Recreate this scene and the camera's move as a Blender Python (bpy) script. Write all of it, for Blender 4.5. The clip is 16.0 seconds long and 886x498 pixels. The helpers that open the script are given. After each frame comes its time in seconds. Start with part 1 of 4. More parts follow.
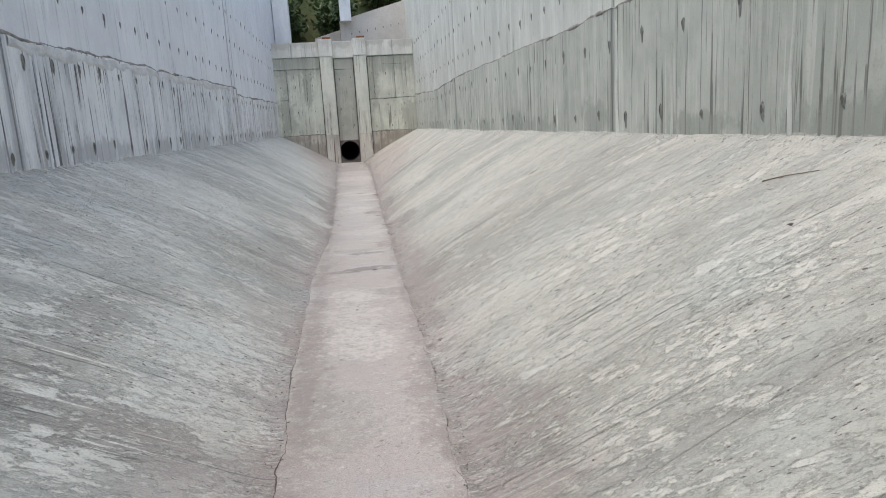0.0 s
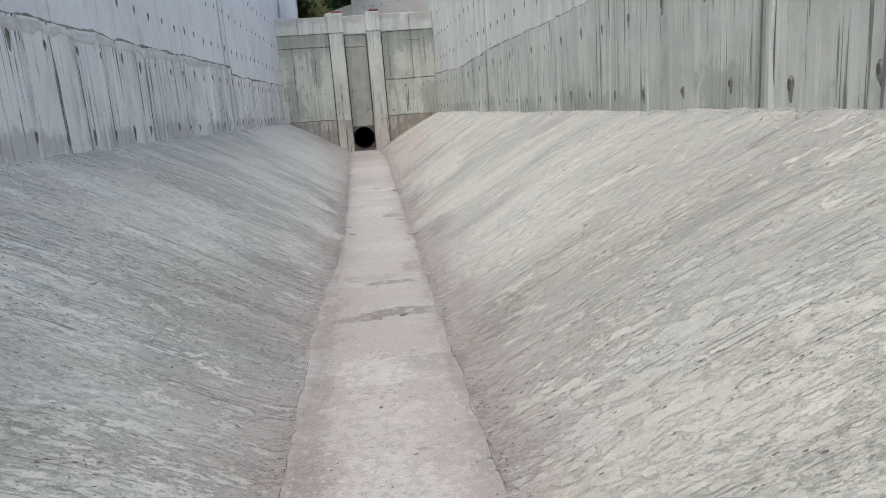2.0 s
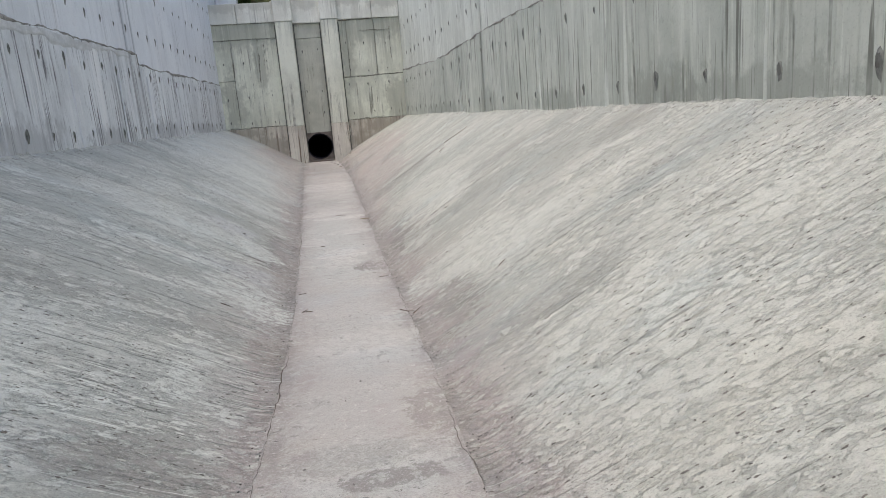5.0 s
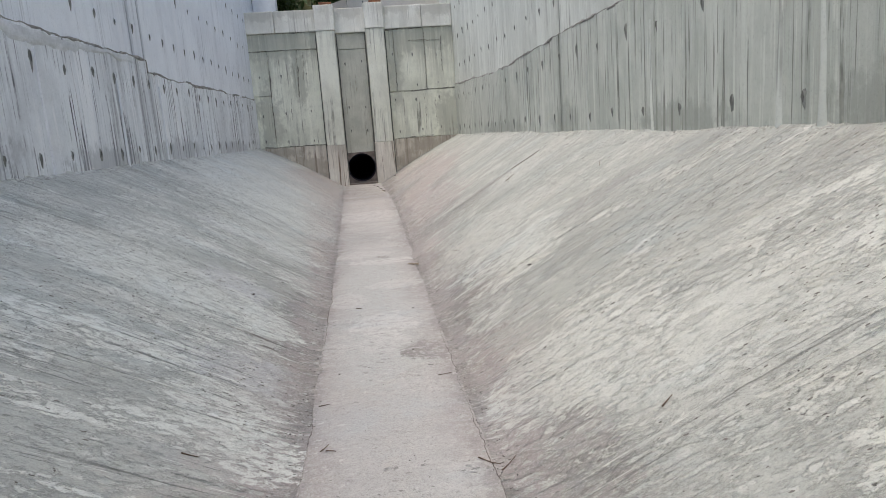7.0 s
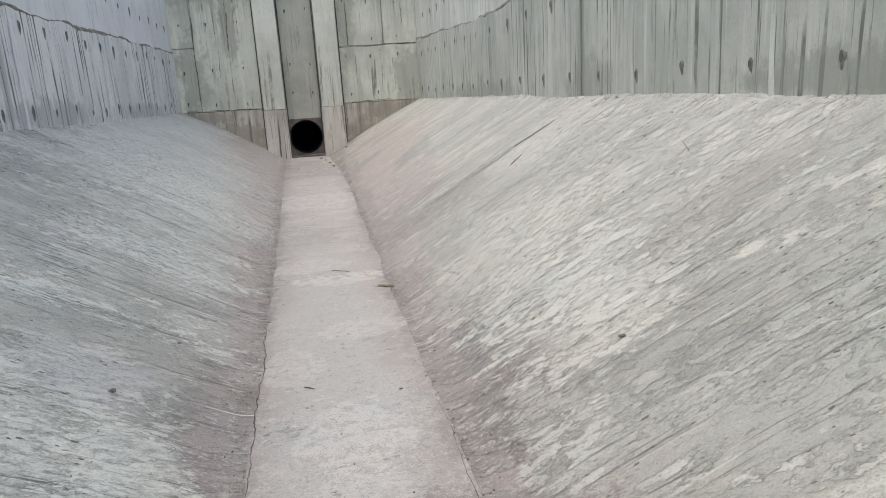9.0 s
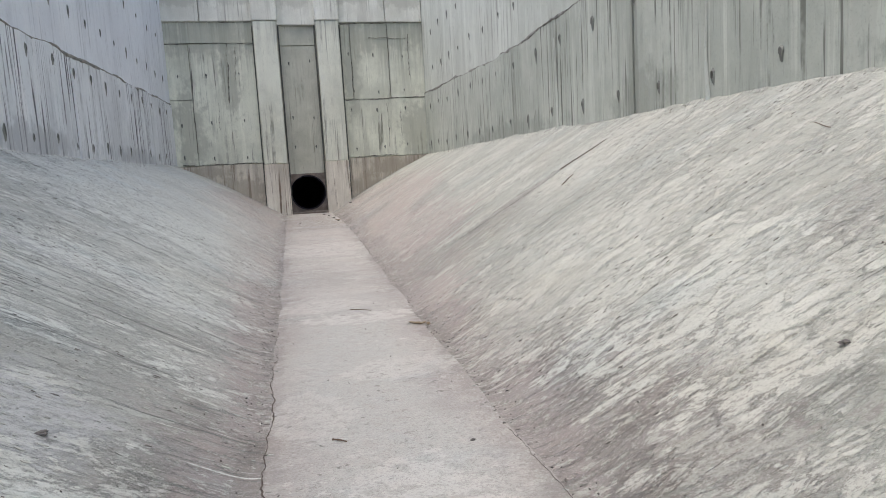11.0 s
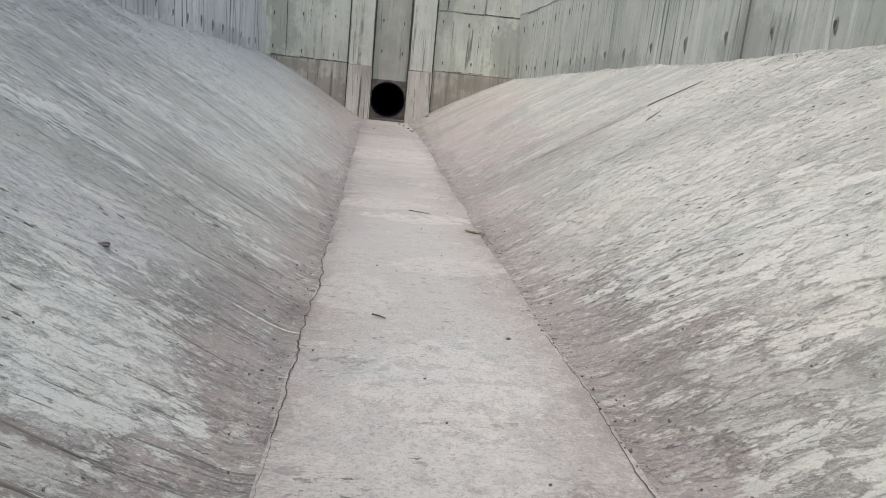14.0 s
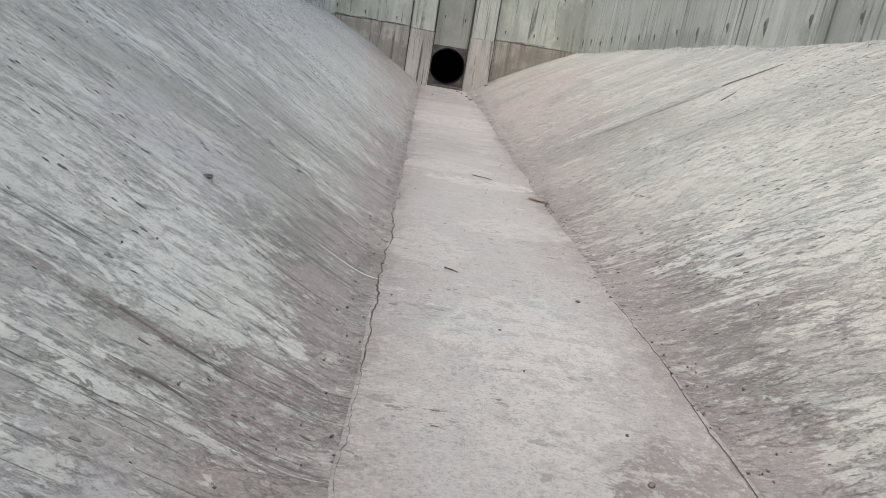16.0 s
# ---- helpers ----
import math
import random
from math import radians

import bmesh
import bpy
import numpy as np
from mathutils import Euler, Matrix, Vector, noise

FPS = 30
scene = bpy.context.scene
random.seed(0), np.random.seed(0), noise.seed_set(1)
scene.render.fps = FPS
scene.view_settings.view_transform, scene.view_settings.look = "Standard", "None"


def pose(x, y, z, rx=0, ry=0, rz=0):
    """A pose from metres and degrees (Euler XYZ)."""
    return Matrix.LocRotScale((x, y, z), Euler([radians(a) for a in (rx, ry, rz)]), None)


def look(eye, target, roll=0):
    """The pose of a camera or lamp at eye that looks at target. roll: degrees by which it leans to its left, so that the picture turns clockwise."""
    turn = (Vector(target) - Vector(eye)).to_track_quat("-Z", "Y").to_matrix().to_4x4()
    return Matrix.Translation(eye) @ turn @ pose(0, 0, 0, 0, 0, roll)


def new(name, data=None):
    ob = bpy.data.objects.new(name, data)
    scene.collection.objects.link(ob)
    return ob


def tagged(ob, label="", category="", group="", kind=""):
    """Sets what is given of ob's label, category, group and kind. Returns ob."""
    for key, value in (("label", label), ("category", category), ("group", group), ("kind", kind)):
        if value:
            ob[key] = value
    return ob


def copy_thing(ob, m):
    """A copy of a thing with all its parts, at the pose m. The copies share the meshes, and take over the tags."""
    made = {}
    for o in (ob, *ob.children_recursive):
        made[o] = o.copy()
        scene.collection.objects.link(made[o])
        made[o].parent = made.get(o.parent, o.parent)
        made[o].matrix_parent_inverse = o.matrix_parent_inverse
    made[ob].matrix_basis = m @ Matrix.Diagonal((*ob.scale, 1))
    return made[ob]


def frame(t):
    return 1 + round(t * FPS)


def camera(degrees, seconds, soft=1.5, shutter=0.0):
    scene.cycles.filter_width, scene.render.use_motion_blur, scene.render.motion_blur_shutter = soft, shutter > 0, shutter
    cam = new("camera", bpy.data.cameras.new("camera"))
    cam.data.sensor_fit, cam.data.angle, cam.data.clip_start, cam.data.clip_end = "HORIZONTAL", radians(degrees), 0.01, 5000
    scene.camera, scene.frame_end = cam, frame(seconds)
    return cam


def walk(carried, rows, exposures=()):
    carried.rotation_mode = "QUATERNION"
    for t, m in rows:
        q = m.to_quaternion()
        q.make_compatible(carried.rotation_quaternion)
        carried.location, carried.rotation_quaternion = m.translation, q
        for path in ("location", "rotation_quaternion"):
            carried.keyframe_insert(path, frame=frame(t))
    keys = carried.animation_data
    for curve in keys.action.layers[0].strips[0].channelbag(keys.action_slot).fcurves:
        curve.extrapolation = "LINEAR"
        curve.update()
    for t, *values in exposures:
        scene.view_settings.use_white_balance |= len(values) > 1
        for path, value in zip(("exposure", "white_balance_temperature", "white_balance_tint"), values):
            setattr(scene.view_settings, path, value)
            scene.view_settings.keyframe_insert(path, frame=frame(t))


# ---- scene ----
cam = camera(68.0, 16.0, 0.95)
PATH = [
    (0, (-0.015, 0.047, 1.496), (0.267, 1.99, 1.114), -3.3),
    (0.5, (-0.034, 0.587, 1.511), (0.264, 2.522, 1.103), -2.1),
    (1, (0.004, 1.144, 1.496), (0.115, 3.114, 1.17), -5.0),
    (1.5, (-0.013, 1.7, 1.468), (0.15, 3.643, 1.026), -3.4),
    (2, (0.008, 2.256, 1.462), (0.241, 4.197, 1.037), -4.2),
    (2.5, (0.052, 2.966, 1.471), (0.314, 4.901, 1.035), -3.8),
    (3, (-0.041, 3.535, 1.483), (0.324, 5.446, 1.019), -3.3),
    (3.5, (-0.063, 4.09, 1.5), (0.238, 6.022, 1.084), -3.9),
    (3.7, (-0.111, 4.317, 1.481), (0.234, 6.251, 1.106), -4.4),
    (5.8, (0.087, 6.126, 1.375), (0.45, 8.043, 0.938), -4.6),
    (6, (0.055, 6.311, 1.379), (0.413, 8.245, 1.015), -4.3),
    (6.5, (0.039, 6.831, 1.394), (0.383, 8.756, 0.972), -5.1),
    (7, (0.104, 7.363, 1.41), (0.35, 9.316, 1.054), -4.2),
    (7.5, (0.112, 7.922, 1.413), (0.47, 9.859, 1.067), -3.5),
    (8, (0.189, 8.469, 1.395), (0.487, 10.42, 1.07), -4.2),
    (8.5, (0.168, 8.984, 1.388), (0.537, 10.903, 0.963), -4.3),
    (8.7, (0.14, 9.242, 1.416), (0.524, 11.145, 0.934), -3.6),
    (10.8, (-0.003, 10.468, 0.963), (0.503, 12.391, 0.745), -5.8),
    (11, (-0.062, 10.473, 0.91), (0.381, 12.41, 0.677), -3.3),
    (11.5, (-0.056, 10.462, 0.881), (0.013, 12.437, 0.576), -3.4),
    (12, (-0.031, 10.475, 0.855), (0.098, 12.443, 0.524), -0.6),
    (12.5, (-0.057, 10.485, 0.74), (0.136, 12.408, 0.226), 6.5),
    (13, (-0.076, 10.475, 0.732), (0.096, 12.404, 0.233), 7.6),
    (13.5, (-0.063, 10.48, 0.753), (0.17, 12.407, 0.273), 6.3),
    (14, (-0.051, 10.477, 0.773), (0.206, 12.41, 0.331), 5.7),
    (14.5, (-0.043, 10.474, 0.766), (0.217, 12.402, 0.304), 5.5),
    (15, (-0.034, 10.468, 0.762), (0.253, 12.389, 0.287), 5.9),
    (15.5, (-0.063, 10.457, 0.753), (0.194, 12.381, 0.271), 7.3),
    (16, (-0.174, 10.423, 0.717), (-0.029, 12.344, 0.178), 9.4),
]
walk(cam, [(t, look(eye, target, roll)) for t, eye, target, roll in PATH],
     [(0, 1.0), (1.5, 0.97), (3, 0.92), (6, 0.94), (8, 0.96), (11, 1.0), (13, 1.0), (16, 1.0)])

# ---- world and light: an overcast day ----
SUN_ELEVATION, SUN_TURN = 74.0, 115.0
world = bpy.data.worlds.new("world")
world.use_nodes = True
scene.world = world
wt = world.node_tree
sky = wt.nodes.new("ShaderNodeTexSky")
sky.sky_type, sky.sun_disc = "NISHITA", False
sky.sun_elevation, sky.sun_rotation = radians(SUN_ELEVATION), radians(-SUN_TURN)
sky.air_density, sky.dust_density, sky.ozone_density = 1.0, 4.0, 1.0
wt.links.new(sky.outputs["Color"], wt.nodes["Background"].inputs["Color"])
wt.nodes["Background"].inputs["Strength"].default_value = 0.15
sun = new("sun", bpy.data.lights.new("sun", "SUN"))
sun.data.energy, sun.data.angle, sun.data.color = 0.35, radians(40), (1.0, 0.97, 0.93)
a, e = radians(SUN_TURN), radians(SUN_ELEVATION)
sun.matrix_world = look((0, 0, 40), (math.sin(a) * math.cos(e), -math.cos(a) * math.cos(e), 40 - math.sin(e)))


# ---- materials ----
class Nodes:
    """A short way to write a node material."""

    def __init__(self, name):
        self.mat = bpy.data.materials.new(name)
        self.mat.use_nodes = True
        self.tree = self.mat.node_tree
        self.shader = self.tree.nodes["Principled BSDF"]
        self.split, self.lean = None, 0.0
        self.pos = self.tree.nodes.new("ShaderNodeNewGeometry").outputs["Position"]

    def put(self, socket, value):
        if isinstance(value, bpy.types.NodeSocket):
            self.tree.links.new(value, socket)
        elif isinstance(value, tuple) and len(value) == 3 and socket.type == "RGBA":
            socket.default_value = (*value, 1)
        else:
            socket.default_value = value

    def math(self, op, a, b=0.0, c=0.0):
        n = self.tree.nodes.new("ShaderNodeMath")
        n.operation = op
        for s, v in zip(n.inputs, (a, b, c)):
            self.put(s, v)
        return n.outputs[0]

    def scaled(self, scale, offset=(0, 0, 0)):
        n = self.tree.nodes.new("ShaderNodeMapping")
        self.put(n.inputs["Vector"], self.pos)
        n.inputs["Scale"].default_value, n.inputs["Location"].default_value = scale, offset
        return n.outputs[0]

    def noise(self, scale, detail=4.0, rough=0.55, offset=(0, 0, 0), distort=0.0):
        n = self.tree.nodes.new("ShaderNodeTexNoise")
        self.put(n.inputs["Vector"], self.scaled(scale, offset))
        for k, v in (("Scale", 1.0), ("Detail", detail), ("Roughness", rough), ("Distortion", distort)):
            n.inputs[k].default_value = v
        return n.outputs["Fac"]

    def ramp(self, value, lo, hi, a=0.0, b=1.0):
        n = self.tree.nodes.new("ShaderNodeMapRange")
        n.interpolation_type = "SMOOTHSTEP"
        for k, v in (("Value", value), ("From Min", lo), ("From Max", hi), ("To Min", a), ("To Max", b)):
            self.put(n.inputs[k], v)
        return n.outputs[0]

    def mix(self, fac, a, b, blend="MIX"):
        n = self.tree.nodes.new("ShaderNodeMix")
        n.data_type, n.blend_type = "RGBA", blend
        self.put(n.inputs["Factor"], fac)
        for s, v in ((n.inputs[6], a), (n.inputs[7], b)):
            self.put(s, v)
        return n.outputs[2]

    def axis(self, i):
        if not self.split:
            n = self.tree.nodes.new("ShaderNodeSeparateXYZ")
            self.put(n.inputs[0], self.pos)
            self.split = n.outputs
        return self.split[i]

    def slant(self, lean):
        """Let all grain run along lines that lean in plan: y falls by lean metres for each metre of x."""
        x, y, z = self.axis(0), self.axis(1), self.axis(2)
        n = self.tree.nodes.new("ShaderNodeCombineXYZ")
        for s, v in zip(n.inputs, (x, self.math("MULTIPLY_ADD", x, lean, y), z)):
            self.put(s, v)
        self.pos, self.lean = n.outputs[0], lean

    def patch(self, cx, cy, rx, ry, ragged, strength=1.6):
        """A stain round (cx, cy) on the ground plan, with an edge made ragged by the given noise."""
        dx = self.math("MULTIPLY_ADD", self.axis(0), 1 / rx, -cx / rx)
        along = self.math("MULTIPLY_ADD", self.axis(0), self.lean, self.axis(1)) if rx > ry else self.axis(1)
        dy = self.math("MULTIPLY_ADD", along, 1 / ry, -(cy + (self.lean * cx if rx > ry else 0)) / ry)
        d = self.math("SQRT", self.math("MULTIPLY_ADD", dx, dx, self.math("MULTIPLY", dy, dy)))
        d = self.math("ADD", d, self.math("MULTIPLY_ADD", ragged, strength * 2, -strength))
        return self.ramp(d, 1.02, 0.8)

    def finish(self, colour, rough=0.85, height=None, bump=0.3, distance=0.01, metal=0.0):
        self.put(self.shader.inputs["Base Color"], colour)
        self.put(self.shader.inputs["Roughness"], rough)
        self.put(self.shader.inputs["Metallic"], metal)
        self.shader.inputs["Specular IOR Level"].default_value = 0.3
        if height is not None:
            n = self.tree.nodes.new("ShaderNodeBump")
            n.inputs["Strength"].default_value, n.inputs["Distance"].default_value = bump, distance
            self.put(n.inputs["Height"], height)
            self.put(self.shader.inputs["Normal"], n.outputs[0])
        return self.mat


def lining_material(name, light, grey, silt, silt_low, silt_high, stains, pales, toes, skin_at=0.6, scratches=1.0, across=1.0, toe_side=0, lean=0.0):
    """Trowelled concrete: a pale cement skin dragged out across the channel, worn through in fingers and flakes, with
    grooves of the trowel, a silt film and ragged stains. toes: lines x = a + b * y along which silt has settled."""
    n = Nodes(name)
    n.slant(lean)
    dark, pale = tuple(c * 0.5 for c in grey), tuple(min(1, c * 1.12) for c in light)
    broad = n.noise((0.5, 0.8, 0.5), 4, 0.6)
    band = n.noise((0.32, 2.6, 0.32), 6, 0.62, (2, 2, 6), 0.3)
    cloud = n.noise((2.0, 3.2, 2.0), 10, 0.74, (9, 4, 2), 0.2)
    finger = n.noise((4.2, 13.0 * (0.35 + 0.65 * across), 4.2), 10, 0.78, (3, 1, 0), 0.4)
    flake = n.noise((12.0, 22.0 * (0.4 + 0.6 * across), 12.0), 9, 0.78, (2, 6, 1), 0.3)
    groove = n.noise((1.3, 62.0, 1.3), 5, 0.62, (7, 2, 0), 0.3)
    hair = n.noise((3.0, 95.0, 3.0), 3, 0.55, (4, 8, 0), 0.3)
    chip = n.noise((19, 36 * (0.5 + 0.5 * across), 19), 5, 0.62, (5, 2, 7), 0.3)
    grit = n.noise((105, 130, 105), 5, 0.85, (2, 2, 2))
    peel = n.noise((30, 52 * (0.55 + 0.45 * across), 30), 8, 0.82, (8, 3, 4), 0.2)
    zone = n.ramp(n.noise((0.8, 1.5, 0.8), 5, 0.65, (6, 1, 2)), 0.48, 0.58)
    zone2 = n.ramp(n.noise((1.1, 1.5, 1.1), 5, 0.65, (1, 7, 5)), 0.45, 0.57)
    # cloudy tone
    tone = n.math("ADD", n.math("MULTIPLY", broad, 0.35), n.math("ADD", n.math("MULTIPLY", band, 0.35), n.math("MULTIPLY", cloud, 0.4)))
    col = n.mix(n.ramp(tone, 0.49, 0.64), grey, light)
    col = n.mix(n.math("MULTIPLY", n.ramp(n.noise((0.22, 4.2, 0.22), 6, 0.6, (5, 3, 1), 0.2), 0.54, 0.62), 0.4 * min(1, across)), col, tuple(c * 0.8 for c in grey))
    # edge: the height of a worn skin, whose level sets are ragged and fingered
    edge = n.math("ADD", n.math("MULTIPLY", finger, 0.5 * min(1, across + 0.2)), n.math("ADD", n.math("MULTIPLY", flake, 0.35), n.math("MULTIPLY", cloud, 0.35 + 0.5 * max(0, 0.8 - across))))
    off = n.math("SUBTRACT", edge, 0.6)
    ragged = n.math("MULTIPLY_ADD", off, 1.7, 0.43)
    worn = n.ramp(edge, skin_at, skin_at + 0.02)
    col = n.mix(n.math("MULTIPLY", worn, n.ramp(zone2, 0, 1, 0.08, 0.75)), col, pale)
    # dark line along the skin's edge: the flake's small shadow, painted in
    rim = n.math("MULTIPLY", n.ramp(edge, skin_at - 0.035, skin_at - 0.006), n.ramp(edge, skin_at + 0.004, skin_at - 0.004))
    rim = n.math("MULTIPLY", rim, n.ramp(zone2, 0, 1, 0.05, 0.75))
    col = n.mix(rim, col, tuple(c * 0.7 for c in grey))
    # silt film, rising from the floor
    wash = n.math("ADD", n.axis(2), n.math("MULTIPLY", off, 1.5))
    wash = n.math("ADD", wash, n.math("MULTIPLY_ADD", broad, 0.5, -0.25))
    col = n.mix(n.ramp(wash, silt_high, silt_low, 0, 0.8), col, silt)
    gaps = n.ramp(n.math("ADD", flake, n.math("MULTIPLY", chip, 0.5)), 0.83, 0.77, 0.12, 1.0)
    for (cx, cy, rx, ry, tint, strength) in stains:
        col = n.mix(n.math("MULTIPLY", n.math("MULTIPLY", n.patch(cx, cy, rx, ry, ragged), gaps), strength), col, tint)
    for (a, b, width, strength) in toes:
        far = n.math("SUBTRACT", n.axis(0), n.math("MULTIPLY_ADD", n.axis(1), b, a))
        far = n.math("ABSOLUTE", far) if toe_side == 0 else n.math("MULTIPLY", far, toe_side)
        reach = n.math("ADD", far, n.math("MULTIPLY_ADD", n.noise((1.0, 1.1, 1.0), 4, 0.6, (a, 5, 5)), -width * 2.4, width * 1.2))
        reach = n.math("ADD", reach, n.math("MULTIPLY", off, width * 2.2))
        col = n.mix(n.math("MULTIPLY", n.ramp(reach, width, width * (0.1 if toe_side == 0 else 0.65)), n.math("MULTIPLY", gaps, strength)), col, PINK)
        crease = n.math("ADD", far, n.math("MULTIPLY", off, 0.3))
        dirt = n.ramp(n.noise((2.0, 2.4, 2.0), 5, 0.65, (3, a, 5)), 0.42, 0.6, 0.1, 0.75)
        col = n.mix(n.math("MULTIPLY", n.ramp(crease, 0.085, 0.03), n.math("MULTIPLY", dirt, strength)), col, BROWN)
    for (cx, cy, rx, ry, strength) in pales:
        spots = n.ramp(n.math("ADD", flake, n.math("MULTIPLY", chip, 0.4)), 0.735, 0.72)
        col = n.mix(n.math("MULTIPLY", n.patch(cx, cy, rx, ry, ragged), n.math("MULTIPLY", spots, strength)), col, pale)
    # grooves and hairlines of the trowel, in stretches, their dark and light sides painted into the colour
    lines = n.math("MULTIPLY", n.ramp(groove, 0.595, 0.64), n.ramp(zone, 0.0, 1.0, 0.03, 0.8 * scratches))
    hairs = n.math("MULTIPLY", n.ramp(hair, 0.66, 0.69), n.ramp(zone2, 1.0, 0.0, 0.06, 0.6 * scratches))
    col = n.mix(lines, col, tuple(c * 0.58 for c in grey))
    col = n.mix(hairs, col, tuple(c * 0.42 for c in grey))
    col = n.mix(n.math("MULTIPLY", n.ramp(groove, 0.39, 0.34), n.ramp(zone, 0, 1, 0.05, 0.7 * scratches)), col, tuple(min(1, c * 1.22) for c in light))
    # chips, peeled spots and pits
    rough = n.ramp(n.math("ADD", cloud, n.math("MULTIPLY", broad, 0.5)), 0.62, 0.84, 0.15, 1.0)
    col = n.mix(n.math("MULTIPLY", n.ramp(peel, 0.56, 0.58), n.math("MULTIPLY", rough, 0.5)), col, tuple(c * 0.66 for c in grey))
    col = n.mix(n.math("MULTIPLY", n.ramp(peel, 0.435, 0.415), n.math("MULTIPLY", rough, 0.45)), col, tuple(min(1, c * 1.18) for c in light))
    chips = n.math("MULTIPLY", n.ramp(chip, 0.625, 0.645), n.ramp(n.math("ADD", zone, n.ramp(cloud, 0.44, 0.56)), 0.7, 1.6, 0.05, 0.8))
    col = n.mix(chips, col, dark)
    light_chips = n.math("MULTIPLY", n.ramp(chip, 0.385, 0.365), n.ramp(zone2, 0, 1, 0.1, 0.6))
    col = n.mix(light_chips, col, tuple(min(1, c * 1.2) for c in light))
    pits = n.math("MULTIPLY", n.ramp(n.noise((12, 24, 12), 4, 0.6, (1, 9, 4)), 0.69, 0.715), n.ramp(cloud, 0.4, 0.55))
    holes = n.math("MULTIPLY", n.ramp(n.noise((8, 21 * (0.5 + 0.5 * across), 8), 5, 0.6, (6, 2, 3), 0.2), 0.645, 0.66), n.ramp(rough, 0.3, 0.9, 0.0, 0.7))
    col = n.mix(holes, col, tuple(c * 0.68 for c in grey))
    col = n.mix(n.math("MULTIPLY", pits, 0.85), col, (0.12, 0.11, 0.1))
    col = n.mix(n.ramp(grit, 0.53, 0.6, 0.0, 0.5), col, dark)
    col = n.mix(n.ramp(grit, 0.46, 0.39, 0.0, 0.35), col, (0.58, 0.59, 0.55))
    hue = n.noise((0.9, 1.5, 0.9), 5, 0.65, (4, 6, 3), 0.3)
    col = n.mix(n.ramp(hue, 0.52, 0.66, 0, 0.6), col, (0.95, 1.0, 1.04), "MULTIPLY")
    col = n.mix(n.ramp(hue, 0.46, 0.34, 0, 0.6), col, (1.02, 1.0, 0.975), "MULTIPLY")
    high = n.math("ADD", n.math("MULTIPLY", finger, 0.3), n.math("ADD", n.math("MULTIPLY", flake, 0.4), n.math("ADD", n.math("MULTIPLY", grit, 0.22), n.math("MULTIPLY", worn, 0.3))))
    high = n.math("SUBTRACT", high, n.math("ADD", n.math("MULTIPLY", pits, 0.7), n.math("ADD", n.math("MULTIPLY", chips, 0.35), n.math("MULTIPLY", n.math("ADD", lines, hairs), 0.4))))
    return n.finish(col, n.ramp(broad, 0.3, 0.7, 0.78, 0.95), high, 0.75, 0.016)


